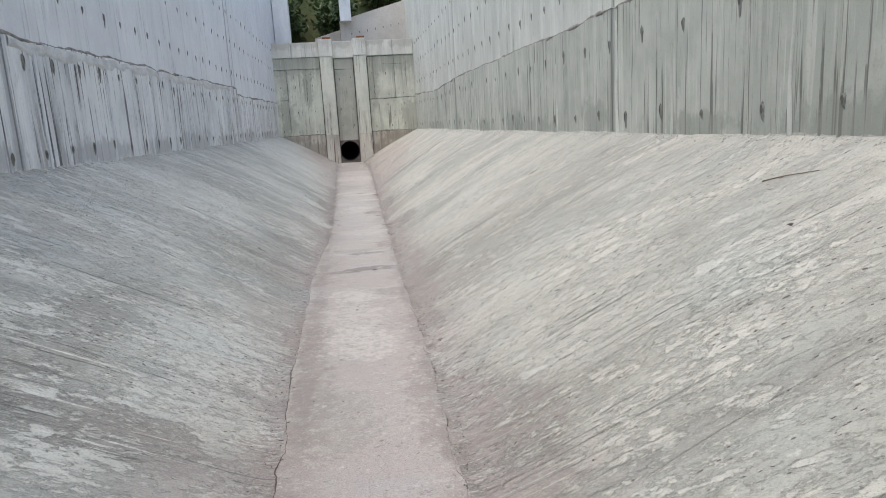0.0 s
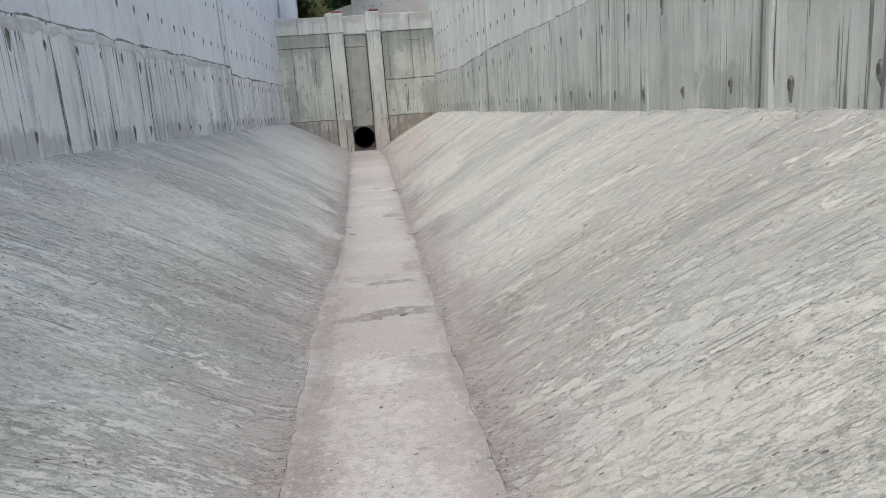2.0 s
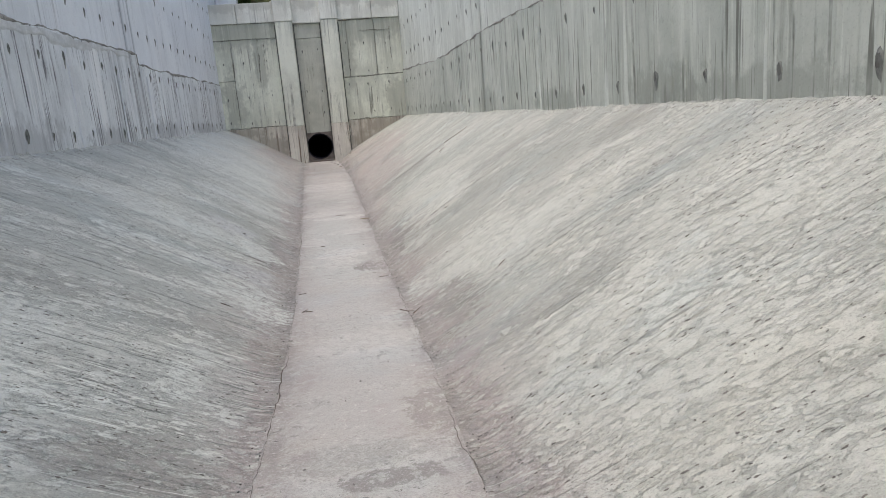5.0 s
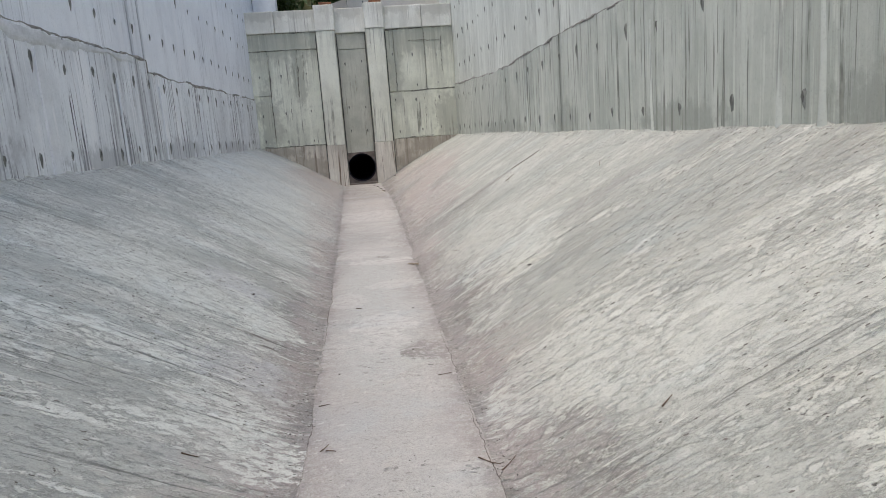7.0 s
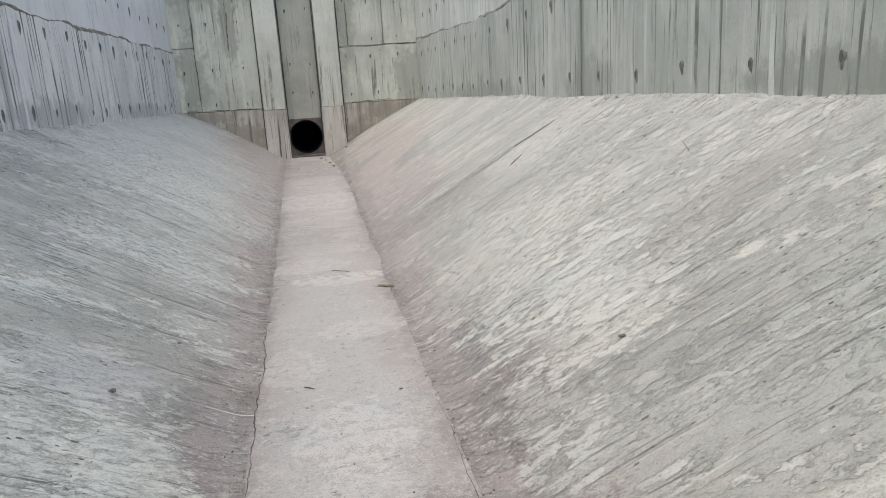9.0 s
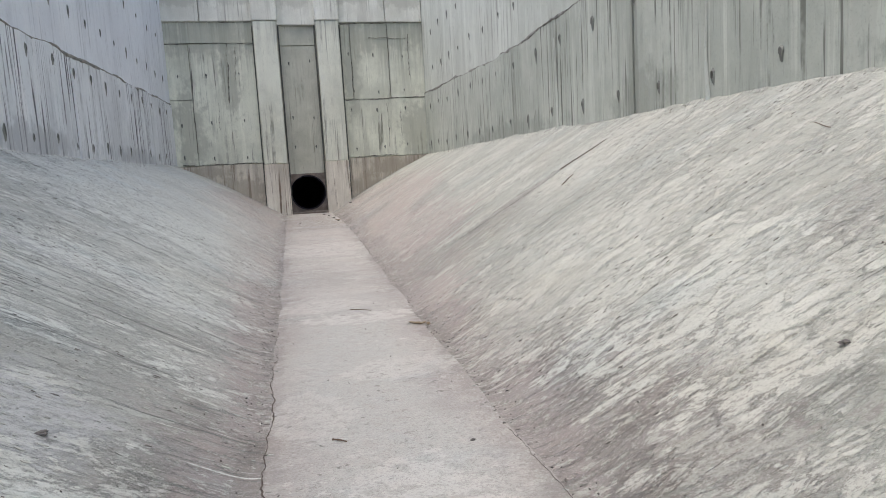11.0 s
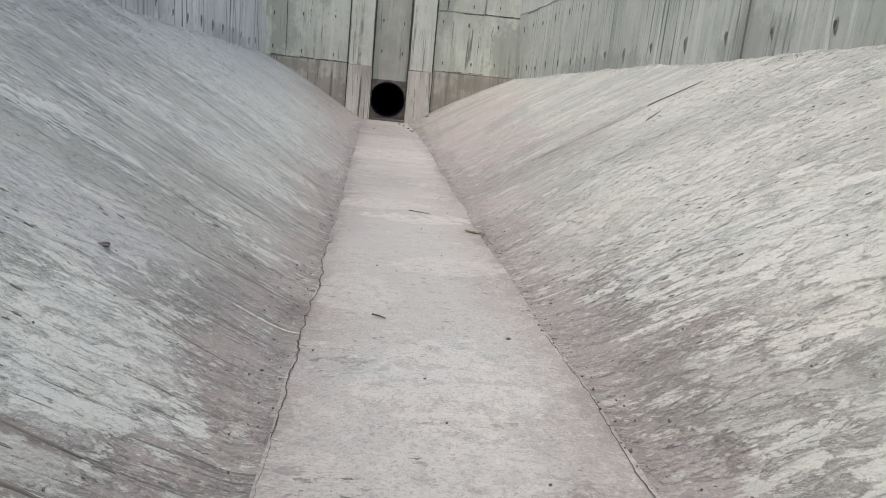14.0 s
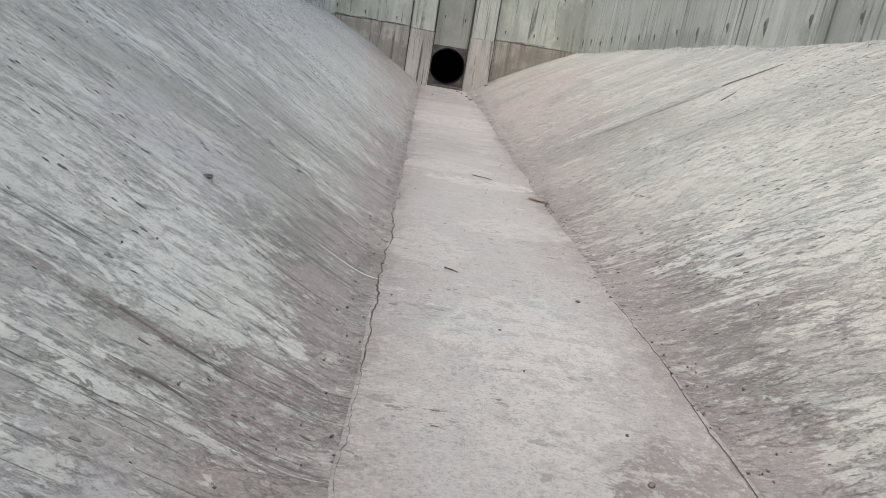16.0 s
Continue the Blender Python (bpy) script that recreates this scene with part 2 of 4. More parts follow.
def wall_material(name, light, grey, dark, streak_amount, along=1, seed=0.0, drips=1.0, bands=(), smudges=(), spill=None):
    """Formed concrete with runs of water down the face. along: the axis along the wall. bands: places along it where dirty
    water ran over the whole height. smudges: (place, height, half width, half height) of ragged dirt."""
    n = Nodes(name)
    sc = lambda a, z: (a, a, z)
    broad = n.noise(sc(0.7, 0.7), 5, 0.6, (seed, seed, 0))
    runs = n.noise(sc(4.0, 0.2), 7, 0.7, (seed, 2, 1))
    thin = n.noise(sc(20.0, 0.45), 4, 0.65, (seed, 4, 2), 0.12)
    hair = n.noise(sc(48.0, 0.8), 2, 0.5, (seed, 9, 2))
    cloud = n.noise(sc(2.2, 1.7), 9, 0.75, (seed, 7, 3))
    blot = n.noise(sc(6.0, 4.0), 8, 0.7, (seed, 1, 8))
    grain = n.noise((60, 60, 60), 5, 0.75)
    first = 0.38 if streak_amount > 0.7 else 0.46
    where = n.ramp(n.noise(sc(1.6, 0.9), 5, 0.65, (seed, 3, 5)), first, first + 0.13)
    soft = tuple(0.45 * a + 0.55 * b for a, b in zip(dark, grey))
    col = n.mix(n.ramp(n.math("ADD", n.math("MULTIPLY", broad, 0.5), n.math("MULTIPLY", cloud, 0.5)), 0.4, 0.6), grey, light)
    col = n.mix(n.math("MULTIPLY", n.ramp(runs, 0.53, 0.63), n.ramp(cloud, 0.4, 0.58, 0.05, streak_amount)), col, soft)
    col = n.mix(n.math("MULTIPLY", n.ramp(runs, 0.45, 0.37), 0.6 * drips), col, tuple(min(0.85, c * 1.15) for c in light))
    col = n.mix(n.math("MULTIPLY", n.ramp(thin, 0.56, 0.62), n.math("MULTIPLY", where, streak_amount * 1.2)), col, dark)
    col = n.mix(n.math("MULTIPLY", n.ramp(hair, 0.64, 0.69), n.math("MULTIPLY", n.ramp(cloud, 0.46, 0.58), streak_amount)), col, dark)
    col = n.mix(n.math("MULTIPLY", n.ramp(thin, 0.41, 0.35), n.math("MULTIPLY", where, 0.6 * drips)), col, tuple(min(0.85, c * 1.2) for c in light))
    for at, width in bands:
        far = n.math("ABSOLUTE", n.math("SUBTRACT", n.axis(along), at))
        far = n.math("ADD", far, n.math("MULTIPLY_ADD", n.noise(sc(9.0, 0.5), 6, 0.7, (seed, at, 3)), width * 3, -width * 1.5))
        col = n.mix(n.math("MULTIPLY", n.ramp(far, width, width * 0.4), 0.75), col, soft)
    if spill:
        # dirty water that spilled over a ledge and dried on its way down
        low, top, amount = spill
        down = n.math("ADD", n.axis(2), n.math("MULTIPLY_ADD", n.noise(sc(7.0, 0.3), 5, 0.7, (seed, 8, 1)), -2.6, 1.3))
        wet = n.math("MULTIPLY", n.ramp(down, low, top), n.ramp(n.math("ADD", runs, n.math("MULTIPLY", thin, 0.6)), 0.7, 0.9, 0.25, 1.0))
        col = n.mix(n.math("MULTIPLY", wet, amount), col, soft)
    for at, z, rw, rz in smudges:
        da = n.math("MULTIPLY", n.math("SUBTRACT", n.axis(along), at), 1 / (1.3 * rw))
        dz = n.math("MULTIPLY", n.math("SUBTRACT", n.axis(2), z), 1 / (1.5 * rz))
        far = n.math("SQRT", n.math("ADD", n.math("MULTIPLY", da, da), n.math("MULTIPLY", dz, dz)))
        far = n.math("ADD", far, n.math("MULTIPLY_ADD", blot, 3.2, -1.6))
        col = n.mix(n.math("MULTIPLY", n.ramp(far, 1.1, 0.5), 0.6), col, soft)
    col = n.mix(n.ramp(blot, 0.6, 0.7, 0, 0.4), col, soft)
    col = n.mix(n.ramp(grain, 0.52, 0.7, 0, 0.35), col, tuple(c * 0.55 for c in grey))
    high = n.math("ADD", n.math("MULTIPLY", thin, 0.5), n.math("ADD", n.math("MULTIPLY", cloud, 0.45), n.math("MULTIPLY", grain, 0.2)))
    return n.finish(col, 0.86, high, 0.5, 0.012)


def plain(name, a, b, scale=(6, 6, 6), rough=0.85, bump=0.3, metal=0.0):
    n = Nodes(name)
    v = n.noise(scale, 6, 0.65)
    g = n.noise(tuple(s * 9 for s in scale), 3, 0.6)
    col = n.mix(n.ramp(v, 0.35, 0.65), a, b)
    col = n.mix(n.ramp(g, 0.4, 0.8, 0, 0.3), col, tuple(c * 0.6 for c in a))
    return n.finish(col, rough, n.math("ADD", v, n.math("MULTIPLY", g, 0.4)), bump, 0.01, metal)


UMBER, GREYER = (0.255, 0.237, 0.221), (0.25, 0.255, 0.237)
BROWN, PINK, WET = (0.21, 0.192, 0.174), (0.33, 0.294, 0.278), (0.275, 0.277, 0.252)
ROSE, LILAC = (0.43, 0.37, 0.343), (0.47, 0.487, 0.49)
mark = random.Random(21)
LEAN_L, LEAN_R = -0.25, 0.28


def more_stains(x0, x1, count):
    """Ragged stains and worn spots all along a slope."""
    return [(mark.uniform(x0, x1), mark.uniform(1.5, 22.0), mark.uniform(0.18, 0.55), mark.uniform(0.08, 0.3), mark.choice((UMBER, WET, WET, GREYER)), mark.uniform(0.35, 0.7)) for i in range(count)]


# stains: place in plan, half width and half length, colour, strength
STAINS_R = [(0.98, 12.75, 0.24, 0.5, UMBER, 0.85), (1.28, 1.93, 0.75, 0.08, WET, 0.7), (0.62, 2.75, 0.2, 0.5, BROWN, 0.6), (0.58, 3.6, 0.12, 0.5, BROWN, 0.5), (0.72, 6.1, 0.22, 0.32, BROWN, 0.6),
            (1.75, 6.0, 0.7, 0.5, WET, 0.45), (1.3, 5.0, 0.5, 0.35, WET, 0.35), (0.78, 9.65, 0.2, 0.5, UMBER, 0.8), (0.8, 12.1, 0.22, 0.75, UMBER, 0.9),
            (0.97, 12.3, 0.3, 0.52, UMBER, 0.95), (0.82, 13.3, 0.16, 0.7, UMBER, 0.75), (0.84, 11.72, 0.17, 0.22, BROWN, 0.85), (1.6, 15.5, 0.3, 0.1, UMBER, 0.7), (2.1, 15.3, 0.25, 0.08, UMBER, 0.7),
            (1.1, 16.4, 0.4, 0.5, PINK, 0.75), (1.0, 20.8, 0.95, 2.6, ROSE, 0.85), (1.0, 17.6, 0.55, 1.8, ROSE, 0.7), (0.8, 15.2, 0.2, 0.8, ROSE, 0.6), (1.45, 10.2, 0.8, 0.06, WET, 0.5), (1.5, 9.3, 0.9, 0.07, GREYER, 0.5)]
PALES_R = [(1.3, 12.6, 0.35, 0.5, 0.9), (1.3, 12.05, 0.25, 0.25, 0.9), (0.9, 11.5, 0.12, 0.14, 0.7), (1.1, 10.3, 0.35, 0.35, 0.75), (0.93, 11.7, 0.1, 0.3, 0.5),
           (1.5, 9.6, 0.4, 0.4, 0.5), (1.3, 13.4, 0.5, 0.5, 0.6), (1.2, 7.6, 0.4, 0.6, 0.6), (1.1, 4.0, 0.5, 0.7, 0.5), (2.2, 15.0, 0.35, 0.4, 0.6), (1.9, 8.0, 0.5, 0.4, 0.5)]
STAINS_L = [(-1.3, 19.5, 0.9, 3.2, (0.55, 0.567, 0.545), 0.7), (-0.83, 12.35, 0.2, 0.26, LILAC, 0.8), (-0.95, 14.1, 0.4, 0.16, LILAC, 0.8), (-0.6, 10.9, 0.3, 0.2, LILAC, 0.6), (-1.42, 3.2, 0.14, 0.9, WET, 0.7), (-1.42, 4.6, 0.2, 0.4, WET, 0.6), (-1.0, 2.72, 0.3, 0.2, UMBER, 0.6), (-1.0, 6.68, 0.6, 0.07, GREYER, 0.85),
            (-0.9, 5.95, 0.45, 0.4, WET, 0.6), (-0.7, 7.6, 0.22, 0.5, WET, 0.5), (-0.36, 12.3, 0.14, 0.5, UMBER, 0.85),
            # the last two entries of this line draw dark trowel furrows in colour
            (-0.36, 11.6, 0.11, 0.3, UMBER, 0.9), (-0.55, 12.25, 0.1, 0.14, GREYER, 0.6), (-0.52, 11.52, 0.2, 0.018, BROWN, 0.8), (-0.5, 11.39, 0.1, 0.016, BROWN, 0.8),
            (-0.75, 12.9, 0.25, 0.3, WET, 0.45), (-0.6, 13.6, 0.3, 0.12, WET, 0.6), (-1.2, 9.2, 0.7, 0.15, WET, 0.5), (-0.5, 21.2, 0.7, 2.2, ROSE, 0.85), (-0.4, 17.6, 0.3, 1.8, ROSE, 0.7), (-0.3, 14.8, 0.16, 1.0, ROSE, 0.6)]
PALES_L = [(-1.4, 18.5, 0.8, 2.4, 0.6), (-1.8, 7.5, 0.6, 1.2, 0.5), (-1.75, 5.2, 0.5, 0.8, 0.45), (-0.58, 11.85, 0.15, 0.2, 0.8), (-0.4, 11.75, 0.05, 0.1, 0.8), (-0.42, 10.15, 0.14, 0.2, 0.8), (-1.17, 10.6, 0.3, 0.14, 0.8),
           (-0.6, 10.4, 0.2, 0.2, 0.7), (-1.3, 11.8, 0.4, 0.4, 0.6), (-0.9, 14.3, 0.45, 0.3, 0.8), (-0.7, 8.65, 0.08, 0.1, 0.9), (-1.0, 16.5, 0.6, 0.7, 0.6), (-0.85, 4.0, 0.25, 0.4, 0.7), (-0.72, 3.2, 0.2, 0.2, 0.7)]
STAINS_F = [(0.3, 20.8, 0.6, 2.4, ROSE, 0.4), (0.0, 3.3, 0.6, 3.6, (0.405, 0.366, 0.346), 0.65), (0.2, 12.7, 0.3, 1.9, (0.44, 0.442, 0.415), 0.9), (0.15, 10.0, 0.25, 0.8, (0.42, 0.412, 0.388), 0.6), (0.2, 6.93, 0.26, 0.09, BROWN, 0.9), (-0.12, 6.84, 0.22, 0.07, BROWN, 0.9), (0.46, 11.48, 0.14, 0.15, BROWN, 0.9), (0.05, 8.0, 0.3, 0.1, WET, 0.45), 
            (0.4, 3.4, 0.13, 0.6, BROWN, 0.4), (-0.3, 4.0, 0.1, 0.9, BROWN, 0.35), (0.2, 7.8, 0.18, 0.07, BROWN, 0.7), (0.46, 8.35, 0.1, 0.2, BROWN, 0.6),
            (0.3, 5.9, 0.16, 0.12, WET, 0.5), (-0.15, 3.3, 0.2, 0.3, WET, 0.4), (0.42, 11.6, 0.06, 0.05, UMBER, 0.8), (0.0, 16.5, 0.4, 0.4, UMBER, 0.35), (0.3, 21.6, 0.5, 0.8, UMBER, 0.6)]
PALES_F = [(-0.02, 5.9, 0.16, 0.2, 0.8), (0.1, 5.75, 0.12, 0.12, 0.9), (0.0, 5.2, 0.2, 0.4, 0.6), (0.0, 4.5, 0.2, 0.3, 0.8), (0.22, 12.2, 0.2, 0.3, 0.8), (0.2, 11.7, 0.16, 0.16, 0.5),
           (0.3, 14.7, 0.3, 0.14, 0.8), (0.1, 15.2, 0.3, 0.2, 0.6), (0.4, 13.5, 0.25, 0.14, 0.6), (0.3, 18.5, 0.5, 0.5, 0.6), (0.2, 9.4, 0.3, 0.2, 0.5), (-0.05, 13.0, 0.14, 0.2, 0.5)]
SLOPE_R = lining_material("trowelled_concrete_pale", (0.5, 0.51, 0.458), (0.38, 0.39, 0.348), (0.385, 0.353, 0.326), 0.0, 0.36,
                          STAINS_R + more_stains(0.8, 2.6, 14), PALES_R, [(0.33, 0.0245, 0.24, 0.85)], 0.61, 1.0, 1.0, 1, LEAN_R)
SLOPE_L = lining_material("trowelled_concrete_grey", (0.56, 0.583, 0.54), (0.375, 0.393, 0.364), (0.39, 0.364, 0.342), 0.0, 0.32,
                          STAINS_L + more_stains(-2.4, -0.6, 14), PALES_L, [(-0.4, 0.0135, 0.19, 0.85)], 0.6, 1.5, 1.0, -1, LEAN_L)
FLOOR = lining_material("silt_stained_concrete", (0.485, 0.477, 0.444), (0.395, 0.38, 0.354), (0.43, 0.411, 0.383), -0.1, 0.2,
                        STAINS_F, PALES_F, [(-0.4, 0.0135, 0.24, 0.6), (0.33, 0.0245, 0.24, 0.6)], 0.69, 0.12, 0.25)
SMUDGE_L = ((5.4, 1.4, 0.5, 0.12), (7.6, 1.38, 0.8, 0.1), (9.6, 1.35, 0.5, 0.1), (11.8, 1.4, 0.9, 0.14), (14.4, 1.36, 0.7, 0.1), (17.0, 1.38, 0.9, 0.12), (20.5, 1.36, 1.2, 0.1))
SMUDGE_R = ((3.2, 1.36, 0.6, 0.12), (4.9, 1.34, 0.4, 0.09), (6.9, 1.4, 0.3, 0.16), (9.2, 1.36, 0.9, 0.1), (10.2, 1.4, 0.45, 0.14), (12.4, 1.36, 0.6, 0.1), (15.2, 1.4, 0.4, 0.16), (18.6, 1.36, 1.4, 0.1))
# left wall: the blue of the skylight is put into both its base colours
WALL_L = wall_material("board_marked_concrete_skylit", (0.735, 0.762, 0.775), (0.575, 0.597, 0.612), (0.12, 0.124, 0.132), 0.95, 1, 3.0, 1.0, ((15.62, 0.1), (16.0, 0.07), (5.9, 0.12)), SMUDGE_L)
WALL_L2 = wall_material("smooth_concrete_skylit", (0.755, 0.782, 0.805), (0.67, 0.695, 0.722), (0.24, 0.245, 0.26), 0.35, 1, 9.0, 0.4, ((15.62, 0.09), (16.0, 0.06), (5.9, 0.08)))
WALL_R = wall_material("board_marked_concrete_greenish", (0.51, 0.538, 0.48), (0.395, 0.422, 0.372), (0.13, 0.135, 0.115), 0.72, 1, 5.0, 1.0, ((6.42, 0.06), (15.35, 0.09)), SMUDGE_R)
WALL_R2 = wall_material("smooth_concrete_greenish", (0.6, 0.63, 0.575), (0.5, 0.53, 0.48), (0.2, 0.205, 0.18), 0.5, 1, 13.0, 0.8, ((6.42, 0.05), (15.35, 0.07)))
END_UP = wall_material("formed_concrete_ochre", (0.74, 0.75, 0.63), (0.56, 0.57, 0.475), (0.13, 0.13, 0.105), 0.65, 0, 17.0, 0.9, (), ((-1.2, 3.55, 1.0, 0.25), (1.9, 3.6, 0.9, 0.22), (1.3, 2.9, 0.12, 0.7), (-0.95, 2.9, 0.16, 0.5), (-1.7, 1.9, 0.25, 0.6), (2.5, 1.6, 0.3, 0.5)), (2.5, 3.9, 0.85))
END_LOW = wall_material("formed_concrete_rusty", (0.66, 0.62, 0.53), (0.46, 0.425, 0.355), (0.17, 0.125, 0.09), 0.75, 0, 19.0, 0.9, (), ((-0.9, 0.75, 0.5, 0.2), (1.5, 0.7, 0.45, 0.2), (1.9, 1.1, 0.4, 0.14), (-1.5, 1.15, 0.4, 0.1)), (0.75, 1.35, 0.7))
PILLAR = wall_material("pillar_concrete", (0.73, 0.735, 0.63), (0.58, 0.585, 0.5), (0.17, 0.17, 0.14), 0.6, 0, 23.0, 0.7, (), (), (3.1, 3.95, 0.6))
FOOT = wall_material("pillar_foot_concrete", (0.74, 0.7, 0.615), (0.58, 0.54, 0.465), (0.16, 0.12, 0.09), 0.8, 0, 37.0, 0.8, (), (), (0.7, 1.3, 0.6))
CENTRE = wall_material("gate_slot_concrete", (0.56, 0.56, 0.475), (0.43, 0.43, 0.36), (0.16, 0.145, 0.11), 0.6, 0, 31.0, 0.6)
BROWNCON = plain("dark_brown_concrete", (0.14, 0.12, 0.105), (0.24, 0.2, 0.175), (9, 9, 9))
LIP = plain("joint_mortar", (0.16, 0.155, 0.14), (0.36, 0.35, 0.32), (14, 14, 20), 0.9, 0.5)
CAP = wall_material("pale_coping_concrete", (0.74, 0.74, 0.67), (0.6, 0.595, 0.53), (0.2, 0.19, 0.155), 0.5, 0, 29.0, 0.5, (), ((-1.7, 4.25, 0.4, 0.12), (-0.9, 4.28, 0.5, 0.1), (1.4, 4.28, 0.4, 0.08), (2.4, 4.22, 0.4, 0.14), (0.3, 4.25, 0.3, 0.12)), (4.05, 4.5, 0.5))
WHITE = plain("pale_column_concrete", (0.8, 0.81, 0.8), (0.7, 0.71, 0.71), (2, 2, 1))
WING = plain("tan_concrete", (0.66, 0.62, 0.55), (0.58, 0.545, 0.48), (2, 2, 2))
BEAM = plain("brown_grey_concrete", (0.46, 0.41, 0.38), (0.36, 0.32, 0.3), (3, 3, 3))
SMEAR = plain("smeared_mortar", (0.5, 0.515, 0.515), (0.66, 0.675, 0.68), (5, 5, 9), 0.9, 0.5)
SEAM = plain("seam_dirt", (0.12, 0.115, 0.095), (0.3, 0.285, 0.245), (22, 22, 22), 0.9, 0.5)
# mortar of the tie marks, and the painted shadow gaps beside the pillars
MORTAR_OR_SHADE = plain("dark_mortar_or_shade", (0.08, 0.08, 0.072), (0.16, 0.16, 0.145), (25, 25, 12))
HALO = plain("damp_concrete", (0.15, 0.155, 0.14), (0.26, 0.27, 0.245), (30, 30, 12))
FLAKE = plain("pale_mortar_flake", (0.4, 0.41, 0.37), (0.48, 0.49, 0.45), (9, 9, 9))
# dark colour that stands in for the shaded inside of pits and furrows
DARK_HOLLOW = plain("dark_hollow", (0.13, 0.12, 0.105), (0.22, 0.205, 0.185), (15, 15, 15))
CRACK = plain("crack_dirt", (0.09, 0.075, 0.065), (0.16, 0.13, 0.11), (30, 30, 30))
RUST = plain("rusty_steel", (0.18, 0.08, 0.045), (0.28, 0.14, 0.08), (30, 30, 30), 0.8, 0.4, 0.3)
# near-black colour carries the darkness of the unlit bore
PIPE = plain("unlit_pipe_bore", (0.003, 0.003, 0.01), (0.005, 0.005, 0.014), (8, 8, 8), 0.7)
TWIG = plain("dry_bark", (0.09, 0.06, 0.04), (0.17, 0.12, 0.085), (40, 40, 40))
LEAF = plain("dead_leaf", (0.16, 0.11, 0.06), (0.36, 0.29, 0.2), (40, 40, 40), 0.7)
STONE = plain("dark_stone", (0.1, 0.095, 0.09), (0.22, 0.2, 0.185), (30, 30, 30))
EARTH = plain("earth_and_grass", (0.045, 0.06, 0.02), (0.085, 0.085, 0.035), (0.8, 0.8, 0.8), 0.95)
GREEN = plain("foliage", (0.05, 0.09, 0.025), (0.11, 0.16, 0.05), (1.2, 1.2, 1.2), 0.6)
GREEN_DARK = plain("dark_foliage", (0.03, 0.055, 0.02), (0.07, 0.105, 0.035), (1.2, 1.2, 1.2), 0.6)


# ---- building tools ----
TABLES = {}


def vnoise(x, y, seed=0):
    """Smooth value noise on arrays, about -1 to 1."""
    if seed not in TABLES:
        TABLES[seed] = np.random.RandomState(seed).uniform(-1, 1, (256, 256))
    table = TABLES[seed]
    x, y = np.broadcast_arrays(np.asarray(x, float) + 1000, np.asarray(y, float) + 1000)
    ix, iy = np.floor(x).astype(int), np.floor(y).astype(int)
    fx, fy = x - ix, y - iy
    fx, fy = fx * fx * (3 - 2 * fx), fy * fy * (3 - 2 * fy)
    g = lambda i, j: table[i % 256, j % 256]
    return (g(ix, iy) * (1 - fx) + g(ix + 1, iy) * fx) * (1 - fy) + (g(ix, iy + 1) * (1 - fx) + g(ix + 1, iy + 1) * fx) * fy


def grid_mesh(name, x, y, z, material, smooth=True, flip=False):
    """A sheet from three arrays of one shape."""
    nv, nu = x.shape
    verts = np.stack([x.ravel(), y.ravel(), z.ravel()], 1)
    i = np.arange(nv * nu).reshape(nv, nu)
    quad = np.stack([i[:-1, :-1], i[:-1, 1:], i[1:, 1:], i[1:, :-1]], -1).reshape(-1, 4)
    if flip:
        quad = quad[:, ::-1]
    me = bpy.data.meshes.new(name)
    me.from_pydata(verts.tolist(), [], quad.tolist())
    me.materials.append(material)
    me.polygons.foreach_set("use_smooth", [smooth] * len(me.polygons))
    me.update()
    return me


def part(name, bm, material, parent=None, label=""):
    me = bpy.data.meshes.new(name)
    bm.normal_update()
    bm.to_mesh(me)
    bm.free()
    me.materials.append(material)
    ob = new(name, me)
    ob.parent = parent
    return tagged(ob, label)


def sheet(name, x, y, z, material, parent=None, label="", flip=False, smooth=True):
    ob = new(name, grid_mesh(name, x, y, z, material, smooth, flip))
    ob.parent = parent
    return tagged(ob, label)


def box_bm(x0, x1, y0, y1, z0, z1, bevel=0.012, wear=0.0, seed=0):
    bm = bmesh.new()
    bmesh.ops.create_cube(bm, size=1)
    for v in bm.verts:
        v.co = Vector((x0 + (v.co.x + 0.5) * (x1 - x0), y0 + (v.co.y + 0.5) * (y1 - y0), z0 + (v.co.z + 0.5) * (z1 - z0)))
    if wear:
        bmesh.ops.subdivide_edges(bm, edges=bm.edges[:], cuts=6, use_grid_fill=True)
    if bevel:
        sharp = [ed for ed in bm.edges if len(ed.link_faces) == 2 and ed.calc_face_angle() > 0.8]
        bmesh.ops.bevel(bm, geom=sharp, offset=bevel, segments=2, affect="EDGES", profile=0.6)
    if wear:
        for v in bm.verts:
            v.co += wear * noise.noise_vector(v.co * 3.1 + Vector((seed, 0, 0)))
    return bm


def box(name, dims, material, parent=None, label="", bevel=0.012, wear=0.0, seed=0):
    return part(name, box_bm(*dims, bevel, wear, seed), material, parent, label)


def empty(name, label, category, kind="", group=""):
    return tagged(new(name), label, category, group, kind)


# ---- the channel's shape ----
Y_NEAR, Y_END = -7.0, 23.42
BASE = 1.28


def floor_rise(y):
    return 0.27 * np.clip((np.asarray(y, float) - 15.5) / 7.9, 0, 1) ** 1.5


def edge_left(y):
    y = np.asarray(y, float)
    step = np.clip((y - 6.0) / 4.5, 0, 1)
    return -0.42 + 0.18 * step * step * (3 - 2 * step) + 0.008 * np.clip(y - 9, 0, 20) + 0.012 * vnoise(y * 1.7, 0.3, 11) + 0.007 * vnoise(y * 7, 0.7, 12)


